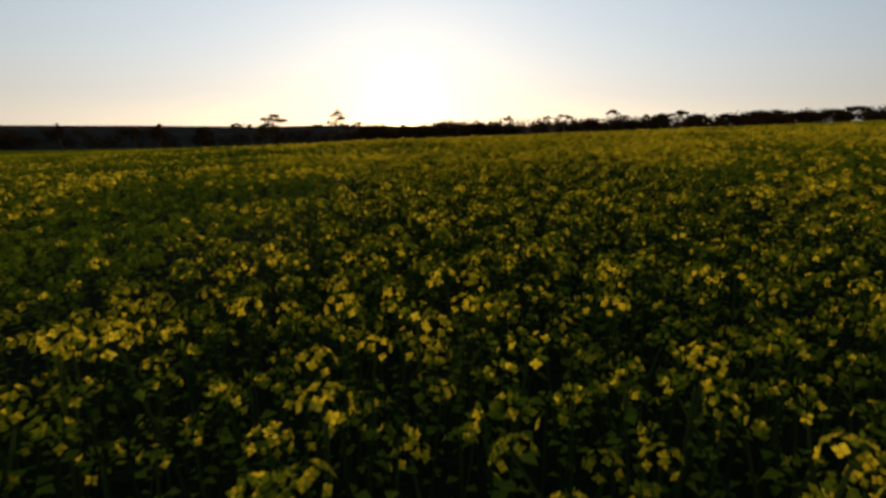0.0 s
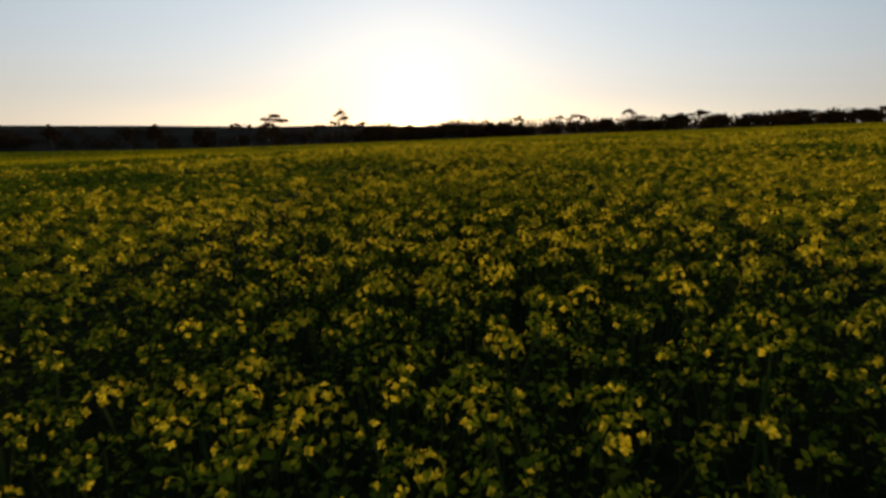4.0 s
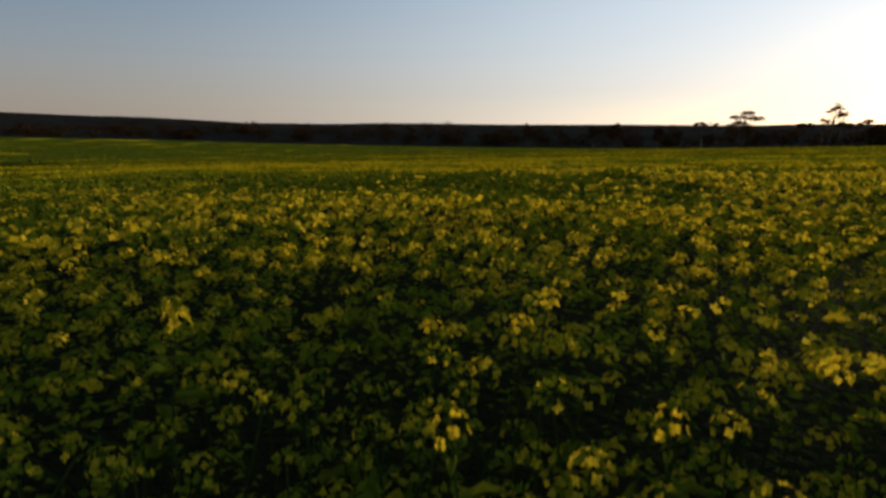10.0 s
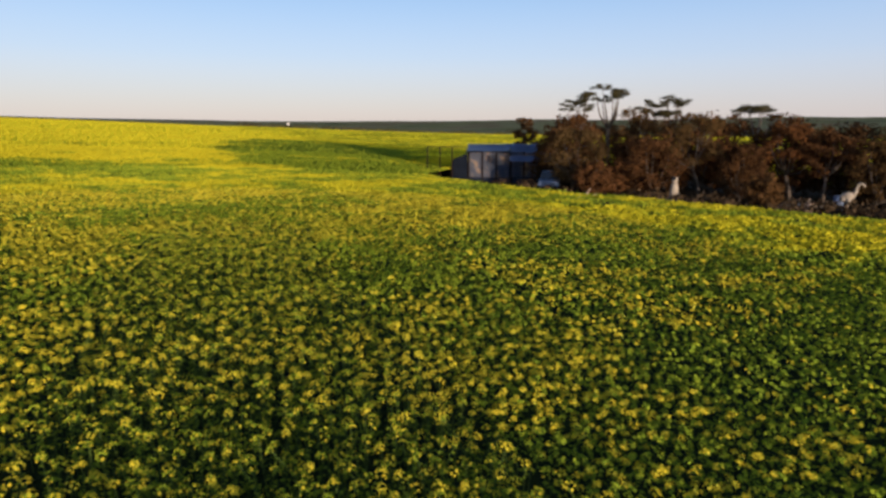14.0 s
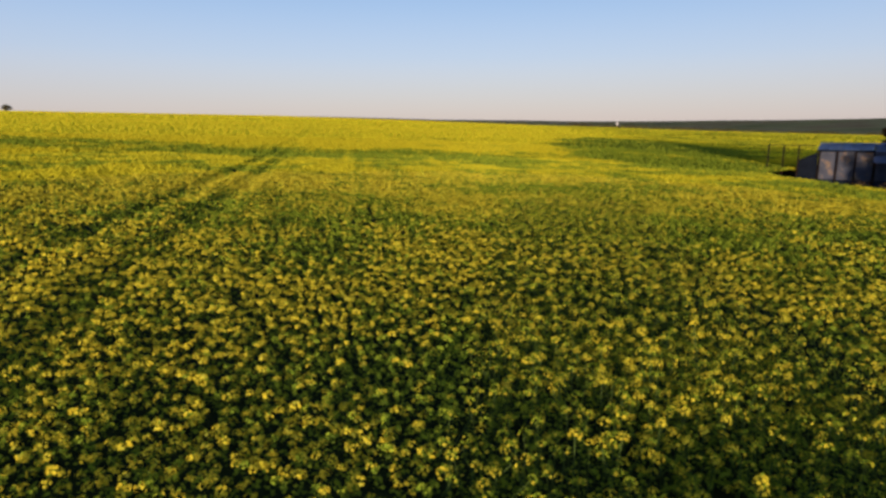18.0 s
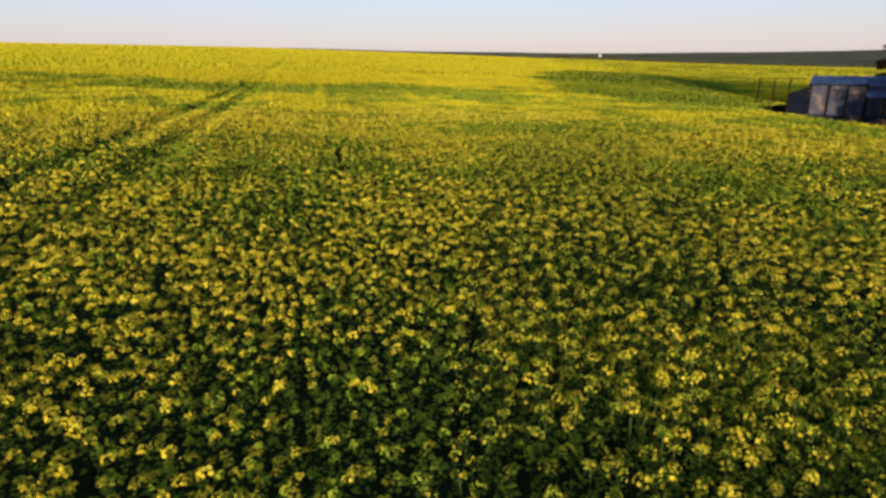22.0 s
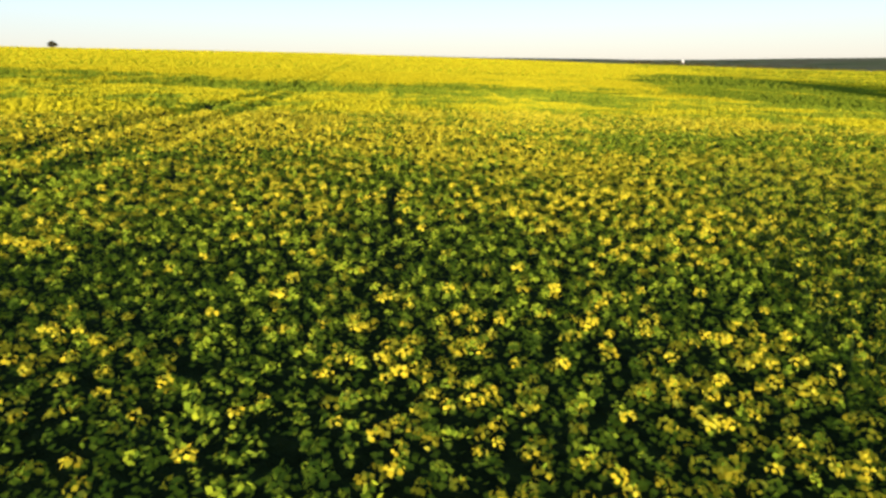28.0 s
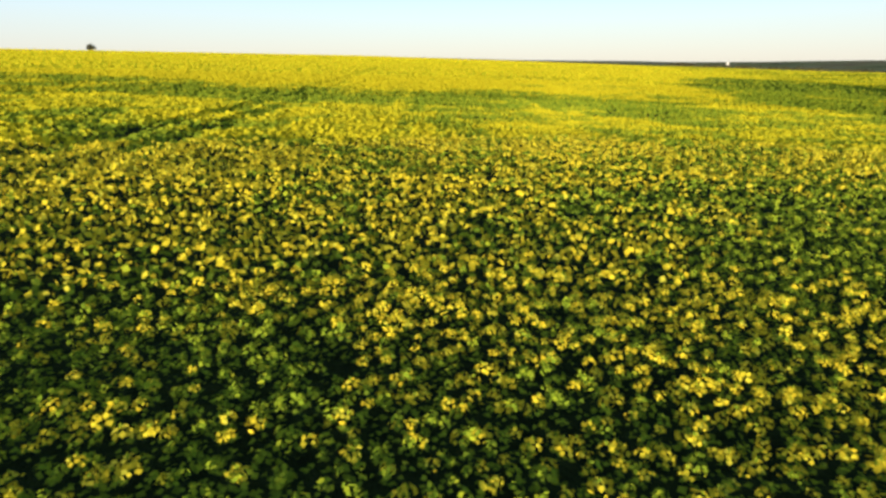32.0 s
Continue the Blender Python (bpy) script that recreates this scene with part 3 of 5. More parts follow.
def crop_layer(name, level, spacing, box, keep, label, size=1.0, drop=0.0):
    X, Y = scatter(spacing, box, keep)
    k = gap(X, Y) < rng.uniform(0.3, 1.0, len(X))
    if level == 3:
        k &= (bloom(X, Y) > 0.03) | (rng.uniform(0, 1, len(X)) > 0.6)
        k &= track(X, Y) < rng.uniform(0.6, 2.4, len(X))
    X, Y = X[k], Y[k]
    tr = track(X, Y)
    B_ = bloom(X, Y)
    dip = 1 - smooth(0.5, 1.3, np.hypot(X + 7.15, Y - 21.1))
    share = np.clip(0.5 + 2.0 * (B_ - 0.47), 0, 1) if level == 3 else B_ * (0.58, 0.56, 0.95, 1.05)[level + 1] * (1 - 0.2 * dip)
    yel = rng.uniform(0, 1, len(X)) < np.clip(share, 0.0 if level == 3 else 0.05, 0.97)
    lowz = 0.06 * vnoise(X / 1.7, Y / 1.7, 21) - 0.03 + (0.07 * (vnoise(X / 0.24, Y / 0.24, 23) - 0.5) if level < 3 else 0)
    lowz = lowz + 0.12 * smooth(1.2, 0.4, np.hypot((X + 11) / 4, (Y - 24.5) / 3))
    Z = ground(X, Y) + 1.04 + lowz + rng.normal(0, (0.07, 0.065, 0.045, 0.024, 0.022)[level + 1], len(X)) - np.where(yel, 0, 0.015) - drop - 0.05 * tr - 0.15 * dip - edge_drop(X, Y)
    pos = np.stack([X, Y, Z], -1)
    out = []
    for y_ in (True, False):
        for s in range(4):
            pick = np.where(yel == y_)[0][s::4]
            if len(pick):
                out.append(stamp(head_template(level, y_, 10 * (level + 1) + 5 * y_ + s), pos[pick], frames_of(len(pick), 0.2 if level == 3 else 0.28, 1.0 if level == 3 else np.pi),
                                 size * rng.uniform(0.75, 1.25, len(pick))))
    off, V, Fc, Mi = 0, [], [], []
    for v, f, m in out:
        V.append(v)
        Fc.append(f + off)
        Mi.append(m)
        off += len(v)
    if level == 3:
        V = np.concatenate(V)
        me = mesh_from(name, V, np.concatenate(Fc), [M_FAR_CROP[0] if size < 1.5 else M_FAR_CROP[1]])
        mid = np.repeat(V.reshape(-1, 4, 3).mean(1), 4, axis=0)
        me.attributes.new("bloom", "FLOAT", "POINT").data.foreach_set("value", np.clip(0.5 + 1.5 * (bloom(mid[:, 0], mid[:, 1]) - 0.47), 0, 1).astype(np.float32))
    else:
        me = mesh_from(name, np.concatenate(V), np.concatenate(Fc), [M_PETAL, M_BUD, M_LEAF, M_STEM], np.concatenate(Mi))
    return tagged(new("canola_crop", me), label, "canola", kind="stuff")


# ---------------------------------------------------------------- helpers for things


def part(name, bm, material, parent, label=""):
    """Links a bmesh (or a ready mesh) as one mesh object under a thing or a part."""
    if isinstance(bm, bmesh.types.BMesh):
        me = bpy.data.meshes.new(name)
        bm.to_mesh(me)
        bm.free()
        me.materials.append(material)
    else:
        me = bm
    ob = new(name, me)
    ob.parent = parent
    if label:
        ob["label"] = label
    return ob


def thing(name, loc, label, category, group="", turn=0.0):
    e = new(name)
    e.empty_display_size = 0.2
    e.location = loc
    e.rotation_euler = (0, 0, turn)
    return tagged(e, label, category, group)


def gz(x, y):
    return float(ground_height(np.array([x]), np.array([y]), np.array([math.hypot(x + 2, y - 15)]), 0)[0])


def box_bm(x0, y0, z0, x1, y1, z1, bevel=0.0, bm=None):
    own = bm is None
    bm = bm or bmesh.new()
    vs = [bm.verts.new(p) for p in ((x0, y0, z0), (x1, y0, z0), (x1, y1, z0), (x0, y1, z0), (x0, y0, z1), (x1, y0, z1), (x1, y1, z1), (x0, y1, z1))]
    for f in ((3, 2, 1, 0), (4, 5, 6, 7), (0, 1, 5, 4), (1, 2, 6, 5), (2, 3, 7, 6), (3, 0, 4, 7)):
        bm.faces.new([vs[i] for i in f])
    if bevel and own:
        bmesh.ops.bevel(bm, geom=bm.edges[:], offset=bevel, segments=1, affect="EDGES")
    return bm


def tube_bm(points, radii, sides=7, bm=None):
    """A tapered tube along a line of points, with closed ends."""
    bm = bm or bmesh.new()
    pts = [Vector(p) for p in points]
    rings = []
    for i, (p, r) in enumerate(zip(pts, radii)):
        d = (pts[min(i + 1, len(pts) - 1)] - pts[max(i - 1, 0)]).normalized()
        s = d.cross(Vector((0.31, 0.87, 0.2))).normalized()
        t = d.cross(s)
        rings.append([bm.verts.new(p + (s * math.cos(a) + t * math.sin(a)) * r) for a in (2 * math.pi * k / sides for k in range(sides))])
    for a, b in zip(rings, rings[1:]):
        for k in range(sides):
            f = bm.faces.new((a[k], a[(k + 1) % sides], b[(k + 1) % sides], b[k]))
            f.smooth = True
    bm.faces.new(rings[0][::-1])
    bm.faces.new(rings[-1])
    return bm


def leaf_cloud(g, clumps, per, size, mats, name="crown"):
    """Many small leaf blades in flattened clumps: (centre, radii) each."""
    V, n = [], 0
    for (c, r), k in zip(clumps, per):
        d = g.normal(0, 1, (k, 3))
        d /= np.linalg.norm(d, axis=1)[:, None]
        p = np.array(c) + d * np.array(r) * (g.uniform(0.15, 1.0, (k, 1)) ** 0.45) * (1 + 0.25 * g.normal(0, 1, (k, 1)) * 0.6)
        nrm = d + g.normal(0, 0.4, (k, 3))
        a = np.cross(nrm, g.normal(0, 1, (k, 3)) + np.array([0.0, 0.0, 0.3]))
        a /= np.linalg.norm(a, axis=1)[:, None]
        b = np.cross(nrm, a)
        b /= np.linalg.norm(b, axis=1)[:, None]
        s = size * g.uniform(0.6, 1.4, (k, 1))
        V.append(np.stack([p - a * s, p + b * s * 0.42, p + a * s, p - b * s * 0.42], 1).reshape(-1, 3))
        n += k
    V = np.concatenate(V)
    return mesh_from(name, V, np.arange(4 * n).reshape(-1, 4), mats)


def gum_tree(x, y, h, w, style, label, seed, group="", base=None, leaf=0.105, dens=1.0, name="gum_tree", foliage=None):
    """A mallee gum: bent trunk, spreading limbs, and flat uneven leaf clumps with gaps."""
    g = np.random.default_rng(seed)
    z0 = gz(x, y) if base is None else base
    root = thing(name, (x, y, z0 - 0.05), label, "tree", group)
    lean = g.normal(0, 0.07, 2) * h
    fork = h * {"umbrella": 0.55, "spread": 0.35, "bush": 0.12}[style]
    tr = max(0.045, 0.017 * h)
    tp = [(0, 0, 0), (lean[0] * 0.3 + g.normal(0, 0.06), lean[1] * 0.3, fork * 0.5), (lean[0] * 0.7, lean[1] * 0.7, fork)]
    part("trunk", tube_bm(tp, [tr * 1.35, tr, tr * 0.8], 8), M_BARK, root)
    clumps, per, tips = [], [], []
    top = np.array([lean[0], lean[1], 0.0])
    if style == "umbrella":
        for k in range(7):
            a = k * 2.4 + g.uniform(-0.5, 0.5)
            u = g.uniform(0.25, 1.0)
            tip = top + np.array([math.cos(a) * w * 0.42 * u, math.sin(a) * w * 0.42 * u, h * (0.93 - 0.13 * u * u) + g.normal(0, 0.02 * h)])
            tips.append(tip)
            for q in range(4):
                c = tip + g.normal(0, 1, 3) * np.array([0.1 * w, 0.1 * w, 0.018 * h])
                r = w * g.uniform(0.08, 0.15)
                clumps.append((c, (r, r, r * g.uniform(0.32, 0.5))))
                per.append(int(62 * dens * g.uniform(0.7, 1.3)))
    else:
        n_, mid, rise, low = (34, 0.58, 0.37, -0.35) if style == "spread" else (40, 0.47, 0.46, -0.85)
        for k, d in enumerate(dirs_on_dome(n_, seed, low)):
            d = d / np.linalg.norm(d) * g.uniform(0.68, 1.0)
            c = top * 0.8 + np.array([d[0] * w * 0.42, d[1] * w * 0.42, h * (mid + rise * d[2])])
            r = w * g.uniform(0.095, 0.17)
            c[2] = max(min(c[2], h - r * 0.6), r * 0.7)
            clumps.append((c, (r, r, r * (0.62 if style == "spread" else 0.8))))
            per.append(int(80 * dens * g.uniform(0.7, 1.3)))
            if k % 5 == 2:
                tips.append(c)
    st_ = np.array(tp[2])
    for tip in tips:
        midp = st_ * 0.45 + tip * 0.55 + np.array([g.normal(0, 0.12), g.normal(0, 0.12), -0.06 * h])
        part("limb", tube_bm([st_ - np.array([0, 0, 0.1]), midp, tip], [tr * 0.6, tr * 0.38, tr * 0.14], 5), M_BARK, root)
    part("crown", leaf_cloud(g, clumps, per, leaf, [foliage or M_GUM]), None, root)
    return root


# ---------------------------------------------------------------- trees and bushes of the farm clump
TALL = [(-38.4, -19.8, 7.6, 2.9), (-40.7, -17.9, 8.7, 3.4), (-44.7, -18.4, 7.4, 3.1), (-46.1, -15.6, 7.8, 3.3), (-49.5, -11.5, 7.2, 3.8),
        (-55.4, -4.2, 7.6, 2.6), (-54.9, -0.8, 6.9, 3.4), (-54.9, 1.8, 7.0, 3.9), (-55.3, 10.0, 7.8, 6.8), (-60.7, 18.8, 6.7, 3.3), (-61.7, 20.7, 6.9, 2.8)]
for i, (x, y, h, w) in enumerate(TALL):
    gum_tree(x, y, h * 1.05, w, "umbrella", "tall slender gum tree with a flat open crown among lower trees" if w < 5 else "broad gum tree with a wide layered crown over the clump",
             100 + i, "gum trees of the clump", leaf=0.085, dens=1.2 if w < 5 else 4.5, foliage=M_GUM_OLIVE)
ROUND = [(-38.6, -27.0, 6.1, 2.6), (-42.6, -10.4, 6.8, 5.0), (-47.9, -7.0, 6.1, 4.2), (-48.2, -4.8, 5.8, 4.0), (-53.9, 12.4, 6.1, 4.4), (-51.8, 4.9, 5.7, 4.6),
         (-56.7, 23.1, 6.2, 5.6), (-56.7, 19.6, 5.2, 4.2), (-44.0, -22.5, 5.8, 4.5), (-48.0, -17.0, 5.6, 4.6), (-55.0, -9.0, 5.6, 4.8), (-60.0, 4.0, 5.6, 5.0), (-60.0, 11.0, 6.0, 5.0), (-55.6, 10.2, 7.3, 5.2), (-54.6, 8.2, 6.4, 4.6)]
for i, (x, y, h, w) in enumerate(ROUND):
    gum_tree(x, y, h, w, "spread", "reddish-brown gum tree with a rounded crown in low sunlight", 200 + i, "gum trees of the clump", leaf=0.105, dens=1.25)
BUSH = [(-37.4, -21.2, 4.8, 3.8), (-35.9, -15.4, 5.6, 5.2), (-39.0, -11.4, 4.9, 4.9), (-42.8, -7.2, 4.6, 3.6), (-48.8, -1.8, 5.0, 4.2), (-51.7, 7.6, 5.0, 4.2),
        (-51.4, 10.2, 5.2, 4.7), (-52.1, 13.7, 3.9, 3.6), (-53.5, 16.5, 4.4, 4.4), (-59.6, 25.3, 4.9, 2.6), (-37.0, -13.0, 2.6, 2.6), (-41.3, -4.3, 2.4, 2.4),
        (-51.2, 1.6, 3.4, 3.2), (-50.5, 4.0, 2.8, 2.8), (-52.6, -5.5, 4.0, 4.0), (-45.5, -8.6, 3.4, 3.0), (-54.8, 20.6, 3.0, 3.0),
        (-35.0, -13.0, 2.8, 3.0), (-46.0, -20.5, 4.6, 4.6), (-51.0, -14.5, 4.8, 4.8), (-55.5, -6.5, 5.0, 5.0), (-58.0, -1.5, 5.2, 5.2), (-58.5, 2.5, 5.2, 5.2),
        (-58.0, 7.5, 5.2, 5.2), (-57.5, 13.5, 4.6, 4.6), (-47.5, -11.5, 4.6, 4.2), (-44.0, -14.5, 5.0, 4.6), (-40.8, -14.8, 4.6, 4.2), (-53.0, -1.0, 4.6, 4.2), (-53.5, -9.5, 5.0, 5.0), (-57.0, -12.0, 5.0, 5.0), (-50.5, -17.5, 4.8, 4.8),
        (-62.0, 0.0, 5.2, 6.0), (-63.0, 6.0, 5.2, 6.0), (-62.0, 12.0, 5.0, 6.0), (-60.5, -6.0, 5.2, 6.0), (-61.0, 16.5, 4.4, 5.0), (-47.5, -21.5, 4.8, 5.4), (-52.5, -20.0, 5.0, 5.6), (-56.5, -16.0, 5.2, 6.0)]
for i, (x, y, h, w) in enumerate(BUSH):
    gum_tree(x, y, h, w, "bush", "dense russet mallee bush leafed down to the ground", 300 + i, "bushes of the clump", leaf=0.105 if i < 18 else 0.15, dens=1.25 if i < 18 else 0.58, name="mallee_bush")

MASS = [(-40.0, -22.5, 5.9, 5.2), (-42.5, -16.5, 6.2, 5.4), (-46.0, -13.0, 6.0, 5.4), (-49.5, -9.0, 6.0, 5.4), (-52.0, -6.0, 5.8, 5.2), (-55.0, -2.0, 6.0, 5.6),
        (-56.5, 2.0, 5.9, 5.6), (-57.0, 6.0, 6.0, 5.8), (-57.0, 10.5, 5.8, 5.8), (-57.5, 15.0, 5.2, 5.2), (-50.0, -13.5, 6.1, 5.6), (-45.0, -18.0, 6.0, 5.4), (-37.4, -18.0, 5.6, 4.6)]
for i, (x, y, h, w) in enumerate(MASS):
    gum_tree(x, y, h + 0.8, w + 0.5, "bush", "thick rust-brown gum filling the middle of the clump", 600 + i, "gum trees of the clump", leaf=0.15, dens=1.0)

# pale bare strip where the yard runs out into the field
strip = bmesh.new()
g_t = np.random.default_rng(17)
edge_a, edge_b = [], []
for k in range(15):
    f = k / 14
    x, y = -66.5 + 4.0 * f, 24.4 + 6.2 * f
    wd = 1.5 * math.sin(math.pi * (0.08 + 0.84 * f)) + g_t.uniform(-0.12, 0.12)
    edge_a.append(strip.verts.new((x - wd, y, gz(x - wd, y) + 0.02)))
    edge_b.append(strip.verts.new((x + wd, y, gz(x + wd, y) + 0.02)))
for k in range(14):
    strip.faces.new((edge_a[k], edge_b[k], edge_b[k + 1], edge_a[k + 1]))
strip_me = bpy.data.meshes.new("bare_soil")
strip.to_mesh(strip_me)
strip.free()
strip_me.materials.append(make_plain("pale_soil", [(0.3, (0.16, 0.14, 0.12)), (0.7, (0.26, 0.23, 0.2))], 0.6, 0.95, 0, 0.5, 0.05))
tagged(new("road", strip_me), "pale bare soil strip at the end of the yard", "road", kind="structure")

# dry undergrowth along the foot of the trees
g_u = np.random.default_rng(55)
ux = []
for (ax, ay), (bx, by) in zip([(-33, -20), (-38, -9), (-44, -1), (-50, 6), (-54, 17)], [(-38, -9), (-44, -1), (-50, 6), (-54, 17), (-62, 28)]):
    for q in range(26):
        f = g_u.random()
        ux.append((ax + (bx - ax) * f + g_u.normal(0, 1.0), ay + (by - ay) * f + g_u.normal(0, 1.0)))
cl = [((x, y, gz(x, y) + 0.15 + 0.2 * g_u.random()), (0.5 + 0.5 * g_u.random(), 0.5 + 0.5 * g_u.random(), 0.25 + 0.4 * g_u.random())) for x, y in ux]
M_DRY = leafy("dry_scrub", [(0.0, (0.025, 0.016, 0.009)), (0.5, (0.06, 0.038, 0.02)), (1.0, (0.12, 0.08, 0.045))], 0.15)
tagged(new("undergrowth", leaf_cloud(g_u, cl, [70] * len(cl), 0.13, [M_DRY], "undergrowth")), "dry brown scrub and fallen twigs below the trees", "scrub", kind="stuff")

# ---------------------------------------------------------------- the farm shed
M_ROOF = make_plain("blue_grey_steel", [(0.3, (0.09, 0.13, 0.25)), (0.7, (0.15, 0.2, 0.34))], 1.2, 0.45, 0.2, 0.15, 0.01)
# dark blue holds the tree shade; warm pale patches paint in sun dapples
M_SHEET = make_plain("sun_dappled_sheet", [(0.3, (0.04, 0.046, 0.075)), (0.46, (0.07, 0.08, 0.12)), (0.54, (0.1, 0.1, 0.13)), (0.6, (0.3, 0.2, 0.13)), (0.68, (0.12, 0.075, 0.05)), (0.8, (0.34, 0.27, 0.21))], 1.1, 0.6, 0.0, 0.2, 0.01)
M_DARKSHEET = make_plain("dark_sheet", [(0.3, (0.008, 0.011, 0.018)), (0.7, (0.016, 0.02, 0.032))], 1.0, 0.95, 0.0)
M_POST = make_plain("old_timber", [(0.3, (0.008, 0.005, 0.004)), (0.7, (0.022, 0.015, 0.011))], 3.0, 0.95, 0, 0.4, 0.01)
M_PALE = make_plain("pale_timber", [(0.3, (0.25, 0.17, 0.11)), (0.7, (0.42, 0.3, 0.2))], 2.0, 0.8, 0, 0.4, 0.01)

SHED = (-32.1, -26.25)
shed_turn = math.atan2(0.515, -0.857) - math.pi
shed = thing("farm_shed", (SHED[0], SHED[1], gz(-34, -28) - 0.3), "low farm shed of sheet with sun dapples in its colour and a blue steel roof", "shed", turn=shed_turn)
# local axes: the front wall runs along -x from the origin (x to the west is negative), the yard side is +y


def shed_x(v):
    return -v


W_, D_, H_, RIDGE = 10.8, 6.0, 2.9, 3.35
for k in range(9):
    a, b = 0.06 + k * 1.2, 0.06 + k * 1.2 + 1.1
    if k == 5:
        continue
    pm = M_SHEET if k < 7 else M_DARKSHEET
    top_z = H_ - (0.0 if k < 2 else (0.05 if k % 2 else 0.12))
    bmx = bmesh.new()
    n = 18
    cols = []
    for q in range(n + 1):
        xx = shed_x(a + (b - a) * q / n)
        yy = -0.03 + (0.018 if q % 2 else -0.018)
        cols.append((bmx.verts.new((xx, yy, 0.62)), bmx.verts.new((xx, yy, top_z))))
    for c0, c1 in zip(cols, cols[1:]):
        bmx.faces.new((c0[0], c1[0], c1[1], c0[1]))
    bmesh.ops.solidify(bmx, geom=bmx.faces[:], thickness=0.012)
    part("wall_panel", bmx, pm, shed)
for k in range(10):
    v = k * 1.2
    part("post", box_bm(shed_x(v) - 0.055, 0.0, 0, shed_x(v) + 0.055, 0.11, H_ + 0.02, 0.008), M_POST, shed)
# added dark strip standing for the shaded ground below the panels
part("base_shade_strip", box_bm(shed_x(W_), -0.06, 0, shed_x(0), 0.02, 0.6, 0.01), M_DARKSHEET, shed)
part("back_wall", box_bm(shed_x(W_), -D_ - 0.05, 0, shed_x(0), -D_, H_ - 0.03), M_DARKSHEET, shed)
part("side_wall", box_bm(shed_x(W_) - 0.04, -D_, 0, shed_x(W_), -0.1, H_ - 0.03), M_DARKSHEET, shed)
part("side_wall", box_bm(0.06, -D_, 0, 0.1, -0.1, H_ - 0.03), M_DARKSHEET, shed)


def roof_slope(y0, z0, y1, z1, xa, xb, strips, name, mat_, parent):
    """Ribbed steel roof sheets side by side on a slope."""
    wv = (xb - xa) / strips
    for s in range(strips):
        bmx = bmesh.new()
        n = 8
        rows_ = []
        for q in range(n + 1):
            xx = xa + wv * s + (wv - 0.012) * q / n
            dz = 0.03 if q in (0, 4, n) else 0.0
            rows_.append((bmx.verts.new((xx, y0, z0 + dz)), bmx.verts.new((xx, y1, z1 + dz))))
        for c0, c1 in zip(rows_, rows_[1:]):
            bmx.faces.new((c0[0], c1[0], c1[1], c0[1]))
        bmesh.ops.solidify(bmx, geom=bmx.faces[:], thickness=0.01)
        part(name, bmx, mat_, parent)


roof_slope(0.35, H_ + 0.03, -D_ / 2, RIDGE, shed_x(3.5), 0.2, 5, "roof_sheet", M_ROOF, shed)
roof_slope(1.5, H_ - 0.8, -D_ / 2, RIDGE, shed_x(W_ + 0.2), shed_x(3.55), 9, "roof_sheet", M_ROOF, shed)
for v in (3.7, 6.1, 8.5, 10.7):
    part("verandah_post", tube_bm([(shed_x(v), 1.35, 0), (shed_x(v), 1.35, H_ - 0.76)], [0.045, 0.045], 8), M_POST, shed)
roof_slope(-D_ / 2, RIDGE, -D_ - 0.25, H_ + 0.03, shed_x(W_ + 0.2), 0.2, 14, "roof_sheet", M_ROOF, shed)
part("ridge_cap", tube_bm([(shed_x(W_ + 0.2), -D_ / 2, RIDGE + 0.03), (0.2, -D_ / 2, RIDGE + 0.03)], [0.07, 0.07], 8), M_ROOF, shed)
part("gutter", tube_bm([(shed_x(3.5), 0.4, H_ - 0.02), (0.2, 0.4, H_ - 0.02)], [0.06, 0.06], 8), M_DARKSHEET, shed)
# lean-to at the end
bmx = bmesh.new()
fr = [(0.12, 0, 0.0), (1.4, 0, 0.0), (1.4, 0, 2.1), (0.12, 0, 2.75)]
v0 = [bmx.verts.new(p) for p in fr]
bmx.faces.new(v0)
bmesh.ops.solidify(bmx, geom=bmx.faces[:], thickness=0.03)
part("lean_to_wall", bmx, M_DARKSHEET, shed, "dark end wall of the lean-to")
bmx = bmesh.new()
v0 = [bmx.verts.new(p) for p in ((0.1, 0.2, 2.8), (1.55, 0.2, 2.07), (1.55, -D_, 2.07), (0.1, -D_, 2.8))]
bmx.faces.new(v0)
bmesh.ops.solidify(bmx, geom=bmx.faces[:], thickness=0.03)
part("lean_to_roof", bmx, M_DARKSHEET, shed)
part("lean_to_side", box_bm(1.38, -D_, 0, 1.42, -0.05, 2.1), M_DARKSHEET, shed)

# bare timber frame standing beside the shed
frame_th = thing("timber_frame", (SHED[0], SHED[1], gz(-30, -27) - 0.1), "open frame of dark posts and a top rail beside the shed", "frame", turn=shed_turn)
for v in (1.47, 2.55, 3.65):
    part("post", box_bm(v - 0.055, -0.055, 0, v + 0.055, 0.055, 2.9, 0.008), M_POST, frame_th)
part("rail", box_bm(0.3, -0.04, 2.9, 3.75, 0.04, 2.97, 0.006), M_POST, frame_th)

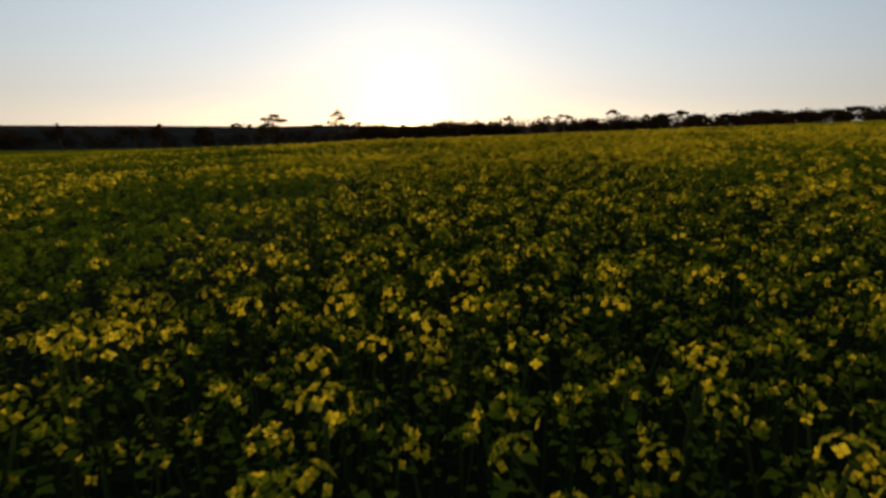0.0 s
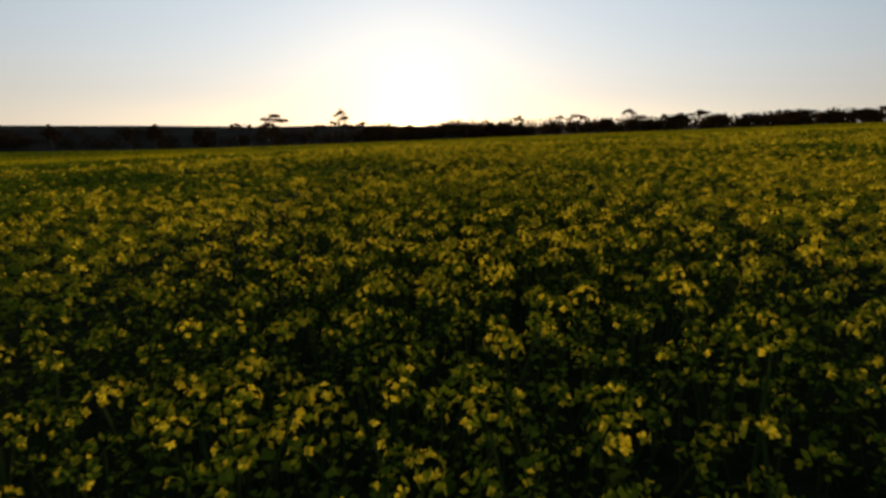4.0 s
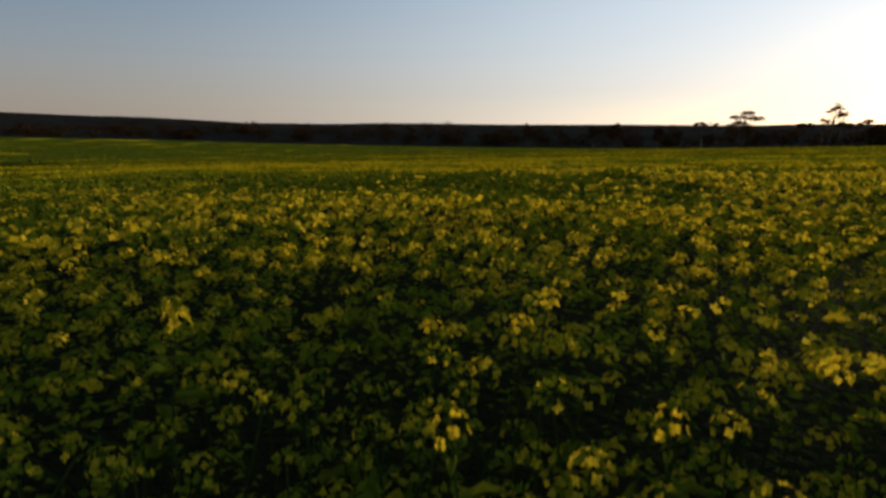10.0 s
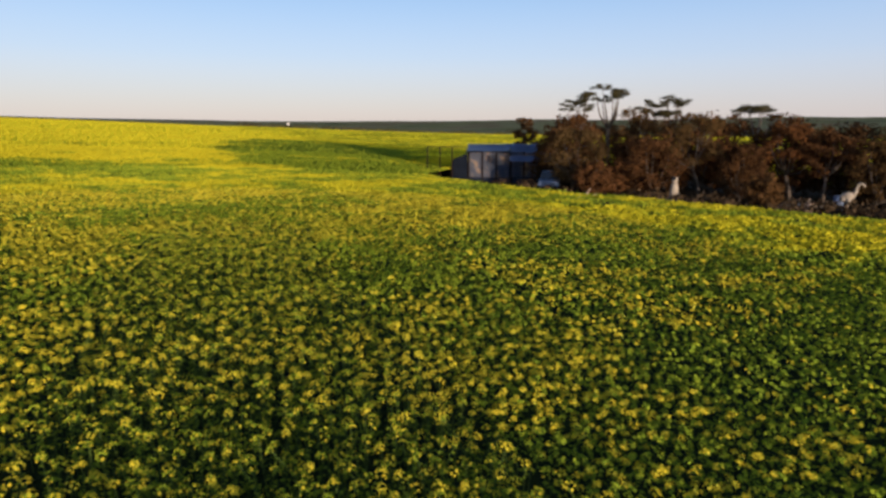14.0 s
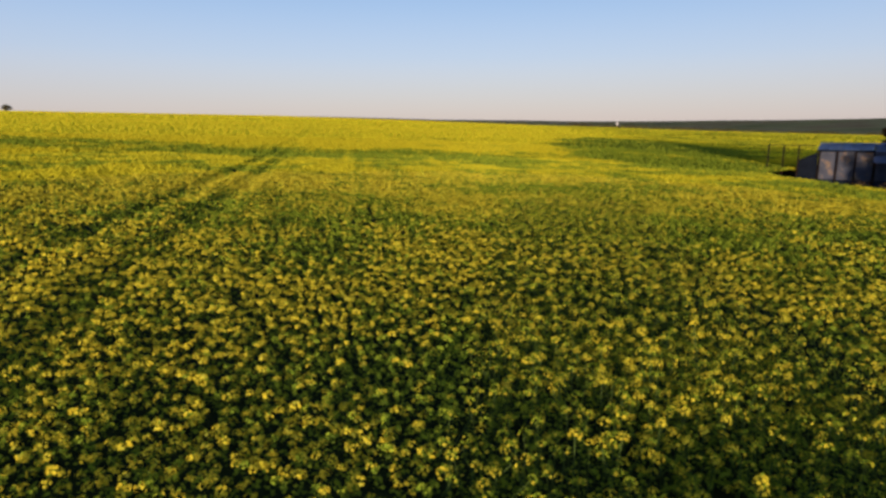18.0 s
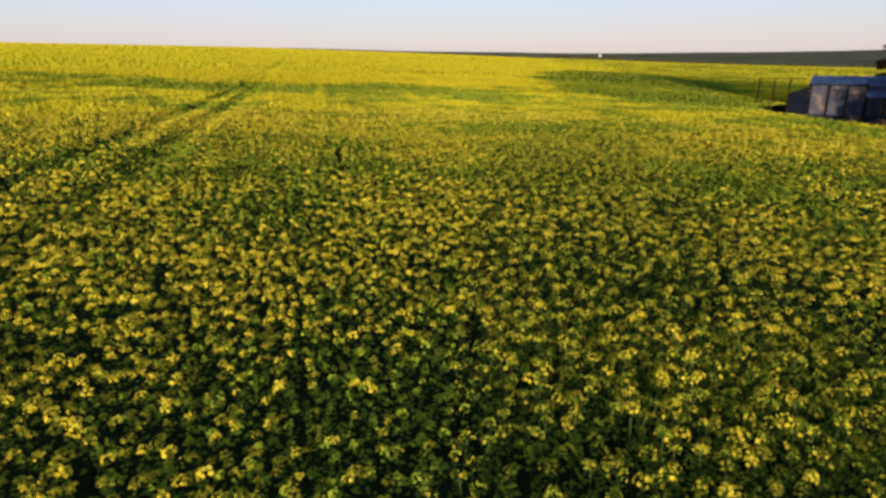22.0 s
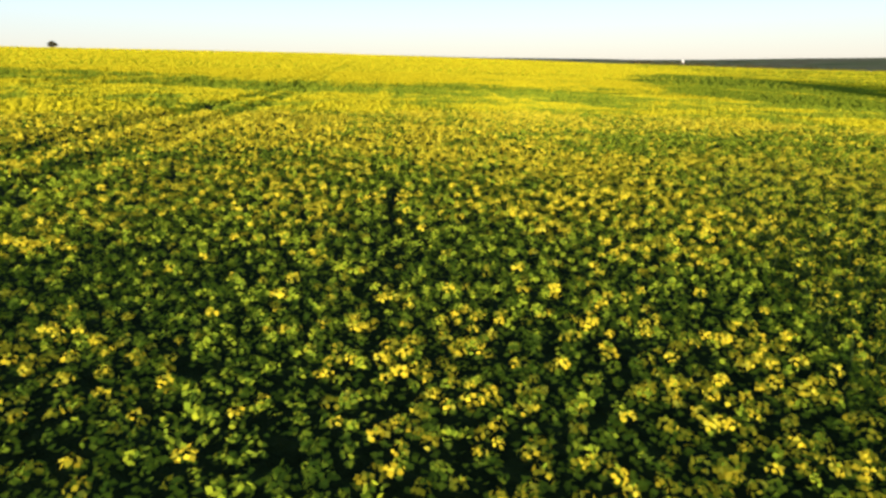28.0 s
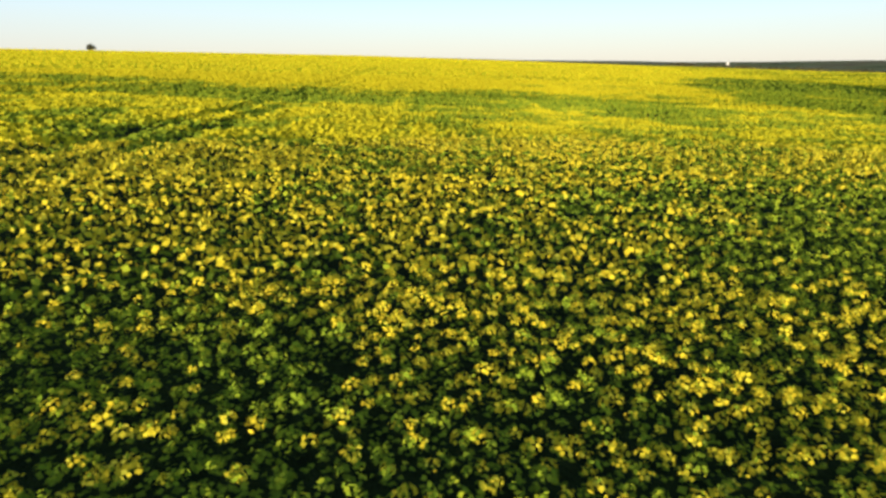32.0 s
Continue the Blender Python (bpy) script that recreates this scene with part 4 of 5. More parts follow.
# clutter in front of the shed
M_BLUEPAINT = make_plain("faded_blue_paint", [(0.3, (0.06, 0.085, 0.15)), (0.7, (0.1, 0.13, 0.2))], 2.0, 0.4)
M_WHITEPAINT = make_plain("chalky_paint", [(0.3, (0.5, 0.46, 0.42)), (0.7, (0.68, 0.63, 0.58))], 2.0, 0.6)
M_GLASS = make_plain("dark_glass", [(0.3, (0.02, 0.025, 0.03)), (0.7, (0.03, 0.035, 0.045))], 1.0, 0.08)
M_TYRE = make_plain("rubber", [(0.3, (0.02, 0.02, 0.02)), (0.7, (0.035, 0.033, 0.03))], 3.0, 0.8)
M_STATUE = make_plain("pale_cast_stone", [(0.3, (0.17, 0.135, 0.1)), (0.7, (0.27, 0.22, 0.17))], 2.5, 0.85)


def small_car(x, y, turn):
    c = thing("car", (x, y, gz(x, y)), "small pale blue car parked among the trees by the shed", "car", turn=turn)
    body = bmesh.new()
    prof = [(-1.9, 0.35), (-1.95, 0.75), (-1.1, 0.85), (1.2, 0.88), (1.9, 0.78), (1.95, 0.35)]
    rings = []
    for yv in (-0.78, 0.78):
        rings.append([body.verts.new((px_, yv, pz_)) for px_, pz_ in prof])
    for a, b in zip(range(6), [1, 2, 3, 4, 5, 0]):
        body.faces.new((rings[0][a], rings[0][b], rings[1][b], rings[1][a]))
    body.faces.new(rings[0][::-1])
    body.faces.new(rings[1])
    bmesh.ops.bevel(body, geom=body.edges[:], offset=0.06, segments=2, affect="EDGES")
    part("body", body, M_BLUEPAINT, c)
    cab = bmesh.new()
    lo = [(-1.0, -0.72), (1.15, -0.72), (1.15, 0.72), (-1.0, 0.72)]
    hi = [(-0.35, -0.6), (0.85, -0.6), (0.85, 0.6), (-0.35, 0.6)]
    a = [cab.verts.new((*p, 0.85)) for p in lo]
    b = [cab.verts.new((*p, 1.4)) for p in hi]
    for k in range(4):
        cab.faces.new((a[k], a[(k + 1) % 4], b[(k + 1) % 4], b[k]))
    part("window_band", cab, M_GLASS, c, "dark car windows")
    part("roof", box_bm(-0.38, -0.62, 1.39, 0.88, 0.62, 1.45, 0.02), M_BLUEPAINT, c)
    for px_ in (-1.2, 1.2):
        for yv in (-0.72, 0.72):
            wh = part("wheel", tube_bm([(px_, yv - 0.1, 0.31), (px_, yv + 0.1, 0.31)], [0.31, 0.31], 16), M_TYRE, c)
            part("rim", tube_bm([(px_, yv - 0.11, 0.31), (px_, yv + 0.11, 0.31)], [0.18, 0.18], 12), M_WHITEPAINT, wh)
    for yv in (-0.55, 0.55):
        part("headlight", tube_bm([(-1.97, yv, 0.64), (-1.9, yv, 0.64)], [0.09, 0.1], 10), M_WHITEPAINT, c)
    return c


small_car(-35.6, -19.0, 0.9)


def ell(bm, c, r, seg=12):
    m = Matrix.Translation(c) @ Matrix.Diagonal((*r, 1))
    bmesh.ops.create_uvsphere(bm, u_segments=seg, v_segments=seg // 2 + 2, radius=1.0, matrix=m)


def bird_statue(x, y, h, turn):
    """A long-necked garden statue, kept as one plain shape."""
    bm = bmesh.new()
    ell(bm, (0, 0, 0.55 * h), (0.19 * h, 0.12 * h, 0.14 * h))
    ell(bm, (-0.1 * h, 0, 0.5 * h), (0.14 * h, 0.09 * h, 0.16 * h))
    tube_bm([(0.1 * h, 0, 0.55 * h), (0.19 * h, 0, 0.68 * h), (0.21 * h, 0, 0.82 * h), (0.25 * h, 0, 0.94 * h), (0.31 * h, 0, 0.97 * h)], [0.085 * h, 0.055 * h, 0.04 * h, 0.036 * h, 0.045 * h], 9, bm)
    tube_bm([(0.29 * h, 0, 0.97 * h), (0.36 * h, 0, 0.95 * h), (0.44 * h, 0, 0.86 * h)], [0.045 * h, 0.04 * h, 0.015 * h], 8, bm)
    for s in (-1, 1):
        tube_bm([(0.02 * h, 0.05 * h * s, 0.48 * h), (0.0, 0.05 * h * s, 0.24 * h), (0.04 * h, 0.05 * h * s, 0.0)], [0.085 * h, 0.05 * h, 0.035 * h], 8, bm)
    for f in bm.faces:
        f.smooth = True
    me = bpy.data.meshes.new("statue")
    bm.to_mesh(me)
    bm.free()
    me.materials.append(M_STATUE)
    ob = new("statue", me)
    ob.matrix_basis = pose(x, y, gz(x, y) - 0.02, 0, 0, math.degrees(turn))
    return tagged(ob, "pale long-necked garden statue standing before the trees", "statue")


bird_statue(-45.2, -1.4, 1.9, 2.2)
bm = bmesh.new()
tube_bm([(0, 0, 0), (0, 0, 0.5), (0, 0, 1.05), (0, 0, 1.3)], [0.42, 0.34, 0.24, 0.18], 12, bm)
ell(bm, (0, 0, 1.42), (0.2, 0.2, 0.2))
tube_bm([(-0.5, 0, 1.62), (0, 0, 1.55), (0.55, 0, 1.66)], [0.07, 0.13, 0.07], 8, bm)
me = bpy.data.meshes.new("statue")
bm.to_mesh(me)
bm.free()
me.materials.append(M_STATUE)
st2 = tagged(new("statue", me), "pale upright garden statue with a broad top near the trees", "statue")
st2.location = (-39.1, -9.4, gz(-39.1, -9.4) - 0.02)
st2.rotation_euler = (0, 0, 1.0)
# low mound of stones under it and a few rocks along the edge
g_r = np.random.default_rng(91)
M_ROCK = make_plain("weathered_rock", [(0.3, (0.07, 0.048, 0.035)), (0.7, (0.16, 0.115, 0.085))], 3.0, 0.9)


def rock(x, y, s, label):
    bm = bmesh.new()
    bmesh.ops.create_icosphere(bm, subdivisions=2, radius=1.0)
    for v in bm.verts:
        n_ = noise.noise(v.co * 1.3 + Vector((x, y, s))) * 0.35
        v.co = Vector((v.co.x * s * 1.3, v.co.y * s, v.co.z * s * 0.6)) * (1 + n_)
    me_ = bpy.data.meshes.new("rock")
    bm.to_mesh(me_)
    bm.free()
    me_.materials.append(M_ROCK)
    ob = new("rock", me_)
    ob.location = (x, y, gz(x, y) + s * 0.2)
    ob.rotation_euler = (0, 0, g_r.uniform(0, 6))
    return tagged(ob, label, "rock", "rocks along the yard edge")


for x, y, s in ((-38.4, -8.9, 0.4), (-39.6, -8.6, 0.32), (-38.0, -9.9, 0.3), (-46.5, 2.8, 0.3), (-48.0, 5.5, 0.34), (-47.2, 4.2, 0.25), (-50.2, 9.0, 0.36), (-51.5, 12.4, 0.3), (-52.8, 15.6, 0.28), (-43.0, -2.4, 0.25)):
    rock(x, y, s, "weathered brown rock on dry ground before the trees")


def log(x, y, length, r, turn, label):
    t_ = thing("log", (x, y, gz(x, y) + r * 0.8), label, "log", "fallen logs", turn)
    part("bark", tube_bm([(-length / 2, 0, 0), (-length / 6, 0.06, 0.03), (length / 5, -0.04, 0.02), (length / 2, 0.03, 0.06)], [r, r * 0.95, r * 0.85, r * 0.7], 10), M_PALE, t_)
    part("branch_stub", tube_bm([(length / 6, 0, r * 0.5), (length / 6 + 0.25, 0.1, r + 0.35)], [r * 0.35, r * 0.2], 6), M_PALE, t_)
    return t_


log(-43.6, -3.6, 2.9, 0.2, 2.1, "pale fallen log lying before the trees")
log(-45.0, -5.2, 3.2, 0.16, 2.2, "reddish fallen log lying behind another log")
log(-33.6, -12.6, 2.6, 0.17, 2.3, "pale fallen log near the shed yard")

drum = thing("drum", (-46.3, -2.6, gz(-46.3, -2.6)), "faded blue steel drum behind the statue", "drum")
part("shell", tube_bm([(0, 0, 0), (0, 0, 0.3), (0, 0, 0.31), (0, 0, 0.6), (0, 0, 0.61), (0, 0, 0.9)], [0.29, 0.29, 0.305, 0.305, 0.29, 0.29], 20), M_BLUEPAINT, drum)
part("lid", tube_bm([(0, 0, 0.9), (0, 0, 0.925)], [0.28, 0.28], 20), M_BLUEPAINT, drum)

hut = thing("hut", (-54.0, 7.4, gz(-54, 7.4) - 0.05), "small dark hut with a pale roof edge inside the trees", "hut", turn=1.1)
part("wall", box_bm(-0.9, -0.8, 0, 0.9, -0.74, 2.2), M_DARKSHEET, hut)
part("wall", box_bm(-0.9, 0.74, 0, 0.9, 0.8, 2.2), M_DARKSHEET, hut)
part("wall", box_bm(-0.9, -0.74, 0, -0.84, 0.74, 2.2), M_DARKSHEET, hut)
part("roof", box_bm(-1.1, -1.0, 2.2, 1.1, 1.0, 2.3, 0.01), M_WHITEPAINT, hut)

gum_tree(-60.7, 22.8, 7.2, 1.5, "umbrella", "thin young gum with a small tuft of leaves", 150, "gum trees of the clump", dens=0.25)

# ---------------------------------------------------------------- trees on the skyline towards the sun
FLAT_TOPS = [(-48.1, 154.2, 6.8, 3.6), (-45.4, 154.9, 6.5, 1.9), (-40.4, 156.1, 8.1, 6.9), (-26.1, 158.5, 9.2, 2.8), (-24.6, 158.7, 7.7, 2.6), (-27.4, 158.3, 6.7, 1.8), (-24.2, 158.7, 5.8, 4.4), (-30.2, 157.9, 5.8, 3.6),
             (-20, 159.1, 6.2, 1.9), (4.1, 154, 4.8, 2.8), (16, 152.6, 5.6, 3), (25.2, 150.7, 5.5, 2.2), (28.8, 149.8, 5.5, 3.9), (38.6, 146.9, 6.3, 3), (41.7, 145.9, 4.7, 2.8), (46.5, 144, 4.5, 3.3), (52.6, 141.4, 5.1, 4.4), (69.9, 132.2, 4.2, 2.8), (81.4, 124.2, 4.1, 5)]
DOMES = [(-81.5, 140.7, 7, 2.2), (-68.7, 146.9, 6.4, 1.2), (-64.3, 148.8, 6.7, 3.6), (-56.9, 151.5, 6, 2.5), (-41.1, 155.9, 7, 6.1), (-19.1, 159.1, 5, 3), (-0.8, 154.4, 5.2, 3.6), (9.4, 153.5, 4.8, 2.8), (34.4, 148.3, 4.5, 4.1),
         (49.2, 142.9, 4.7, 4.7), (56.7, 139.5, 4.2, 5), (61.4, 137.1, 4.1, 4.7), (67.1, 133.9, 4.3, 6.1), (72.9, 130.2, 3.7, 5.5), (77.6, 127, 3.9, 6.1)]
for i, (x, y, h, w) in enumerate(FLAT_TOPS):
    gum_tree(x, y, h, w, "umbrella", "dark flat-topped gum tree on the skyline against the low sun", 400 + i, "skyline trees", leaf=min(0.16, 0.07 + 0.015 * w), dens=1.1)
for i, (x, y, h, w) in enumerate(DOMES):
    gum_tree(x, y, h, w, "spread", "dark round-crowned gum tree on the skyline against the low sun", 440 + i, "skyline trees", leaf=0.17, dens=0.8)
g_s = np.random.default_rng(77)
cl, per = [], []
for k in range(420):
    d = math.radians(g_s.uniform(-47, 4) if k % 5 < 3 else g_s.uniform(4, 88))
    rr = float(field_radius(np.array([d % (2 * math.pi)]))[0]) + g_s.uniform(6, 40)
    x, y = -9.65 - math.sin(d) * rr, 18.5 + math.cos(d) * rr
    hh = g_s.uniform(2.2, 3.6) if math.degrees(d) > 2 else g_s.uniform(3.4, 4.8)
    cl.append(((x, y, gz(x, y) + hh * 0.5), (g_s.uniform(2.0, 3.6), g_s.uniform(2.0, 3.6), hh * 0.5)))
    per.append(120 if math.degrees(d) < 4 else 85)
tagged(new("woodland", leaf_cloud(g_s, cl, per, 0.42, [M_GUM], "woodland")), "dark low woodland closing the field towards the sun", "woodland", kind="stuff")
M_FARTREE = leafy("far_tree_leaf", [(0.0, (0.03, 0.028, 0.015)), (1.0, (0.07, 0.062, 0.032))], 0.1)
# lone tree far out on the yellow rise
gum_tree(189.5, -217.5, 3.6, 3.6, "spread", "lone tree far off on the yellow rise", 480, leaf=0.3, dens=0.6, foliage=M_FARTREE)
# pale upright tank beyond the yellow rise
tank = thing("tank", (-102.3, -440.0, gz(-102.3, -440.0) - 0.3), "pale upright tank far off beyond the yellow rise", "tank")
part("shell", tube_bm([(0, 0, 0), (0, 0, 4.2), (0, 0, 4.7)], [0.75, 0.75, 0.3], 16), M_WHITEPAINT, tank)
part("lid", tube_bm([(0, 0, 4.68), (0, 0, 4.82)], [0.32, 0.26], 12), M_ROOF, tank)
cl, per = [], []
for k in range(150):
    d = math.radians(g_s.uniform(88, 172))
    rr = float(field_radius(np.array([d]))[0]) + g_s.uniform(10, 120)
    x, y = -2 - math.sin(d) * rr, 15 + math.cos(d) * rr
    cl.append(((x, y, gz(x, y) + 1.2), (g_s.uniform(4, 9), g_s.uniform(4, 9), g_s.uniform(1.2, 2.2))))
    per.append(60)
tagged(new("woodland", leaf_cloud(g_s, cl, per, 0.9, [M_FARTREE], "woodland")), "scattered dark woodland on the far hills", "woodland", kind="stuff")

# ---------------------------------------------------------------- single canola plants close to the path


def petal_mesh(seed):
    """One open flower: four broad cupped petals round a small centre."""
    g = np.random.default_rng(seed)
    V, F_ = [], []
    for q in range(4):
        a = q * math.pi / 2 + g.uniform(-0.15, 0.15)
        up_ = g.uniform(0.15, 0.45)
        L, wd = g.uniform(0.0115, 0.0135), g.uniform(0.0095, 0.0115)
        k0 = len(V)
        for i in range(5):
            u = i / 4
            half = wd * 0.5 * (0.18 + 0.95 * math.sin(min(1.0, u * 1.08) * math.pi * 0.78)) * (1.0 if i < 4 else 0.62)
            for s in (-1, 0, 1):
                r_ = 0.0012 + L * u
                z = up_ * L * u * (1 - 0.45 * u) + (0.0012 if s else 0) * u
                if i == 4 and s == 0:
                    r_ += 0.0012
                V.append((math.cos(a) * r_ - math.sin(a) * half * s, math.sin(a) * r_ + math.cos(a) * half * s, z))
        for i in range(4):
            for s in range(2):
                p = k0 + 3 * i + s
                F_.append((p, p + 1, p + 4, p + 3))
    return mesh_from("flower", np.array(V), np.array(F_), [M_PETAL], smooth_shade=True)


FLOWERS = [petal_mesh(s) for s in range(5)]


def single_petal(seed):
    """One broad cupped petal with a narrow claw and a shallow notch at its tip."""
    g = np.random.default_rng(seed)
    up_, L, wd = g.uniform(0.15, 0.5), g.uniform(0.0118, 0.0138), g.uniform(0.0098, 0.0118)
    V = []
    for i in range(8):
        u = i / 7
        half = wd * 0.5 * (0.18 + 0.95 * math.sin(min(1.0, u * 1.05) * math.pi * 0.78)) * (1.0, 1.0, 1.0, 1.0, 1.0, 0.98, 0.9, 0.6)[i]
        for s in (-1, -0.5, 0, 0.5, 1):
            r_ = 0.0012 + L * u - (0.0009 * (1 - abs(s)) if i == 7 else 0.0)
            V.append((r_, half * s, up_ * L * u * (1 - 0.5 * u) + 0.0014 * s * s * u + 0.0004 * g.normal() * u))
    F_ = [(5 * i + s, 5 * i + s + 1, 5 * i + s + 6, 5 * i + s + 5) for i in range(7) for s in range(4)]
    return mesh_from("petal", np.array(V), np.array(F_), [M_PETAL], smooth_shade=True)


PETALS = [single_petal(80 + s) for s in range(6)]


def leaf_mesh(seed, L, wd):
    g = np.random.default_rng(seed)
    V, F_ = [], []
    for i in range(7):
        u = i / 6
        half = wd * 0.5 * (0.12 + math.sin(math.pi * min(1, u * 0.95 + 0.03)) ** 0.8) * (1 + 0.18 * (i % 2))
        for s in (-1, 0, 1):
            V.append((L * u, half * s, 0.35 * L * u - 0.42 * L * u * u + 0.012 * abs(s) + 0.004 * g.normal()))
    for i in range(6):
        for s in range(2):
            p = 3 * i + s
            F_.append((p, p + 1, p + 4, p + 3))
    return mesh_from("leaf", np.array(V), np.array(F_), [M_LEAF], smooth_shade=True)


LEAVES = [leaf_mesh(60 + s, 0.06 + 0.014 * s, 0.017 + 0.004 * s) for s in range(3)]


def canola_plant(seed, nfl, hgt, close=False):
    """A plant whose flower head stands at its origin; the stem hangs below to the ground."""
    g = np.random.default_rng(seed)
    p_ = thing("canola_plant", (0, 0, -50), "single canola plant with an open yellow flower head", "canola", "single canola plants")
    bend = g.normal(0, 0.03, 2)
    part("stem", tube_bm([(bend[0], bend[1], -hgt), (bend[0] * 0.5, bend[1] * 0.3, -hgt * 0.5), (0, 0, 0.0)], [0.006, 0.0045, 0.0026], 6), M_STEM, p_)
    rac = bmesh.new()
    tube_bm([(0, 0, -0.01), (0, 0, 0.03)], [0.0026, 0.0018], 6, rac)
    for k in range(12):
        a = k * 2.4
        z = 0.024 + 0.0008 * k
        rr = 0.011 * (1 - k / 14)
        m = Matrix.Translation((math.cos(a) * rr, math.sin(a) * rr, z)) @ Matrix.Diagonal((0.0026, 0.0026, 0.0052, 1))
        bmesh.ops.create_icosphere(rac, subdivisions=1, radius=1.0, matrix=m)
    part("raceme", rac, M_BUD, p_)
    for k in range(nfl):
        a = k * 2.4 + g.uniform(-0.3, 0.3)
        u = k / nfl
        z = -0.035 + 0.055 * u
        rr = 0.036 - 0.014 * u + g.uniform(-0.003, 0.003)
        if close:
            f = part("flower", tube_bm([(0, 0, -0.003), (0, 0, 0.001), (0, 0, 0.0035)], [0.0008, 0.0017, 0.0011], 7), M_BUD, p_)
            for q in range(4):
                part("petal", PETALS[(k + q * 5 + seed) % 6], None, f).matrix_basis = Matrix.Rotation(q * math.pi / 2 + g.uniform(-0.15, 0.15), 4, "Z")
        else:
            f = part("flower", FLOWERS[(k + seed) % 5], None, p_)
        out = Vector((math.cos(a), math.sin(a), 0.25 + 0.9 * u)).normalized()
        f.matrix_basis = Matrix.Translation((math.cos(a) * rr, math.sin(a) * rr, z)) @ out.to_track_quat("Z", "Y").to_matrix().to_4x4() @ Matrix.Rotation(g.uniform(0, 1.5), 4, "Z")
        part("flower_stalk", tube_bm([(0, 0, z - 0.012), (math.cos(a) * rr, math.sin(a) * rr, z)], [0.0011, 0.0009], 4), M_STEM, p_)
    for k in range(5):
        a = k * 2.2 + g.uniform(-0.4, 0.4)
        lf = part("leaf", LEAVES[k % 3], None, p_)
        lf.matrix_basis = Matrix.Translation((0, 0, -0.09 - 0.085 * k)) @ Matrix.Rotation(a, 4, "Z") @ Matrix.Scale(1 + 0.22 * k, 4)
    # slender green pods under the head
    for k in range(5):
        a = k * 2.6 + 1
        part("seed_pod", tube_bm([(0, 0, -0.06 - 0.012 * k), (math.cos(a) * 0.022, math.sin(a) * 0.022, -0.05 - 0.012 * k), (math.cos(a) * 0.045, math.sin(a) * 0.045, -0.028 - 0.012 * k)], [0.0012, 0.0016, 0.0006], 5), M_STEM, p_)
    return p_


KINDS = [canola_plant(5, 13, 1.15), canola_plant(6, 10, 1.15), canola_plant(7, 15, 1.15), canola_plant(8, 8, 1.15)]
CLOSE = [canola_plant(15, 13, 1.15, True), canola_plant(16, 10, 1.15, True), canola_plant(17, 15, 1.15, True), canola_plant(18, 8, 1.15, True)]
# x, y, height of the flower head over the ground
SINGLE = [(-7.270, 21.094, 1.102), (-7.235, 21.143, 1.120), (-7.495, 21.334, 1.12), (-7.774, 21.878, 1.25), (-8.829, 22.633, 1.32), (-7.987, 22.614, 1.3), (-6.666, 23.45, 1.25),
          (-7.204, 21.691, 1.08), (-6.959, 21.877, 1.17), (-7.24, 21.19, 1.075), (-7.066, 21.576, 1.05), (-8.363, 21.956, 1.1), (-7.669, 21.977, 1.04), (-7.52, 22.139, 1.03),
          (-7.117, 21.983, 1.02), (-7.492, 22.273, 1.18), (-8.706, 21.822, 1.32), (-7.11, 21.939, 1.14), (-7.2, 20.25, 1.0), (-7.03, 20.42, 0.97), (-7.34, 20.46, 0.98), (-7.16, 20.62, 0.95),
          (-7.49, 21.58, 1.10), (-6.57, 22.41, 1.12), (-6.81, 20.47, 1.14), (-7.09, 20.14, 1.10), (-7.35, 20.29, 1.12), (-7.85, 21.48, 1.10), (-7.35, 21.71, 1.14)]
spots = list(SINGLE)
g_p = np.random.default_rng(31)
while len(spots) < 75:
    y = g_p.uniform(14.5, 19.9)
    x = -7.33 + g_p.uniform(-1.3, 1.3)
    if x < -6.9 or y < 19.5:
        spots.append((x, y, g_p.uniform(0.98, 1.12)))
for i, (x, y, h) in enumerate(spots):
    m = pose(x, y, gz(x, y) + h, g_p.normal(0, 5), g_p.normal(0, 5), g_p.uniform(0, 360))
    k = (CLOSE if i < 18 else KINDS)[i % 4]
    if k.location.z < -40:
        k.matrix_basis = m
    else:
        copy_thing(k, m)

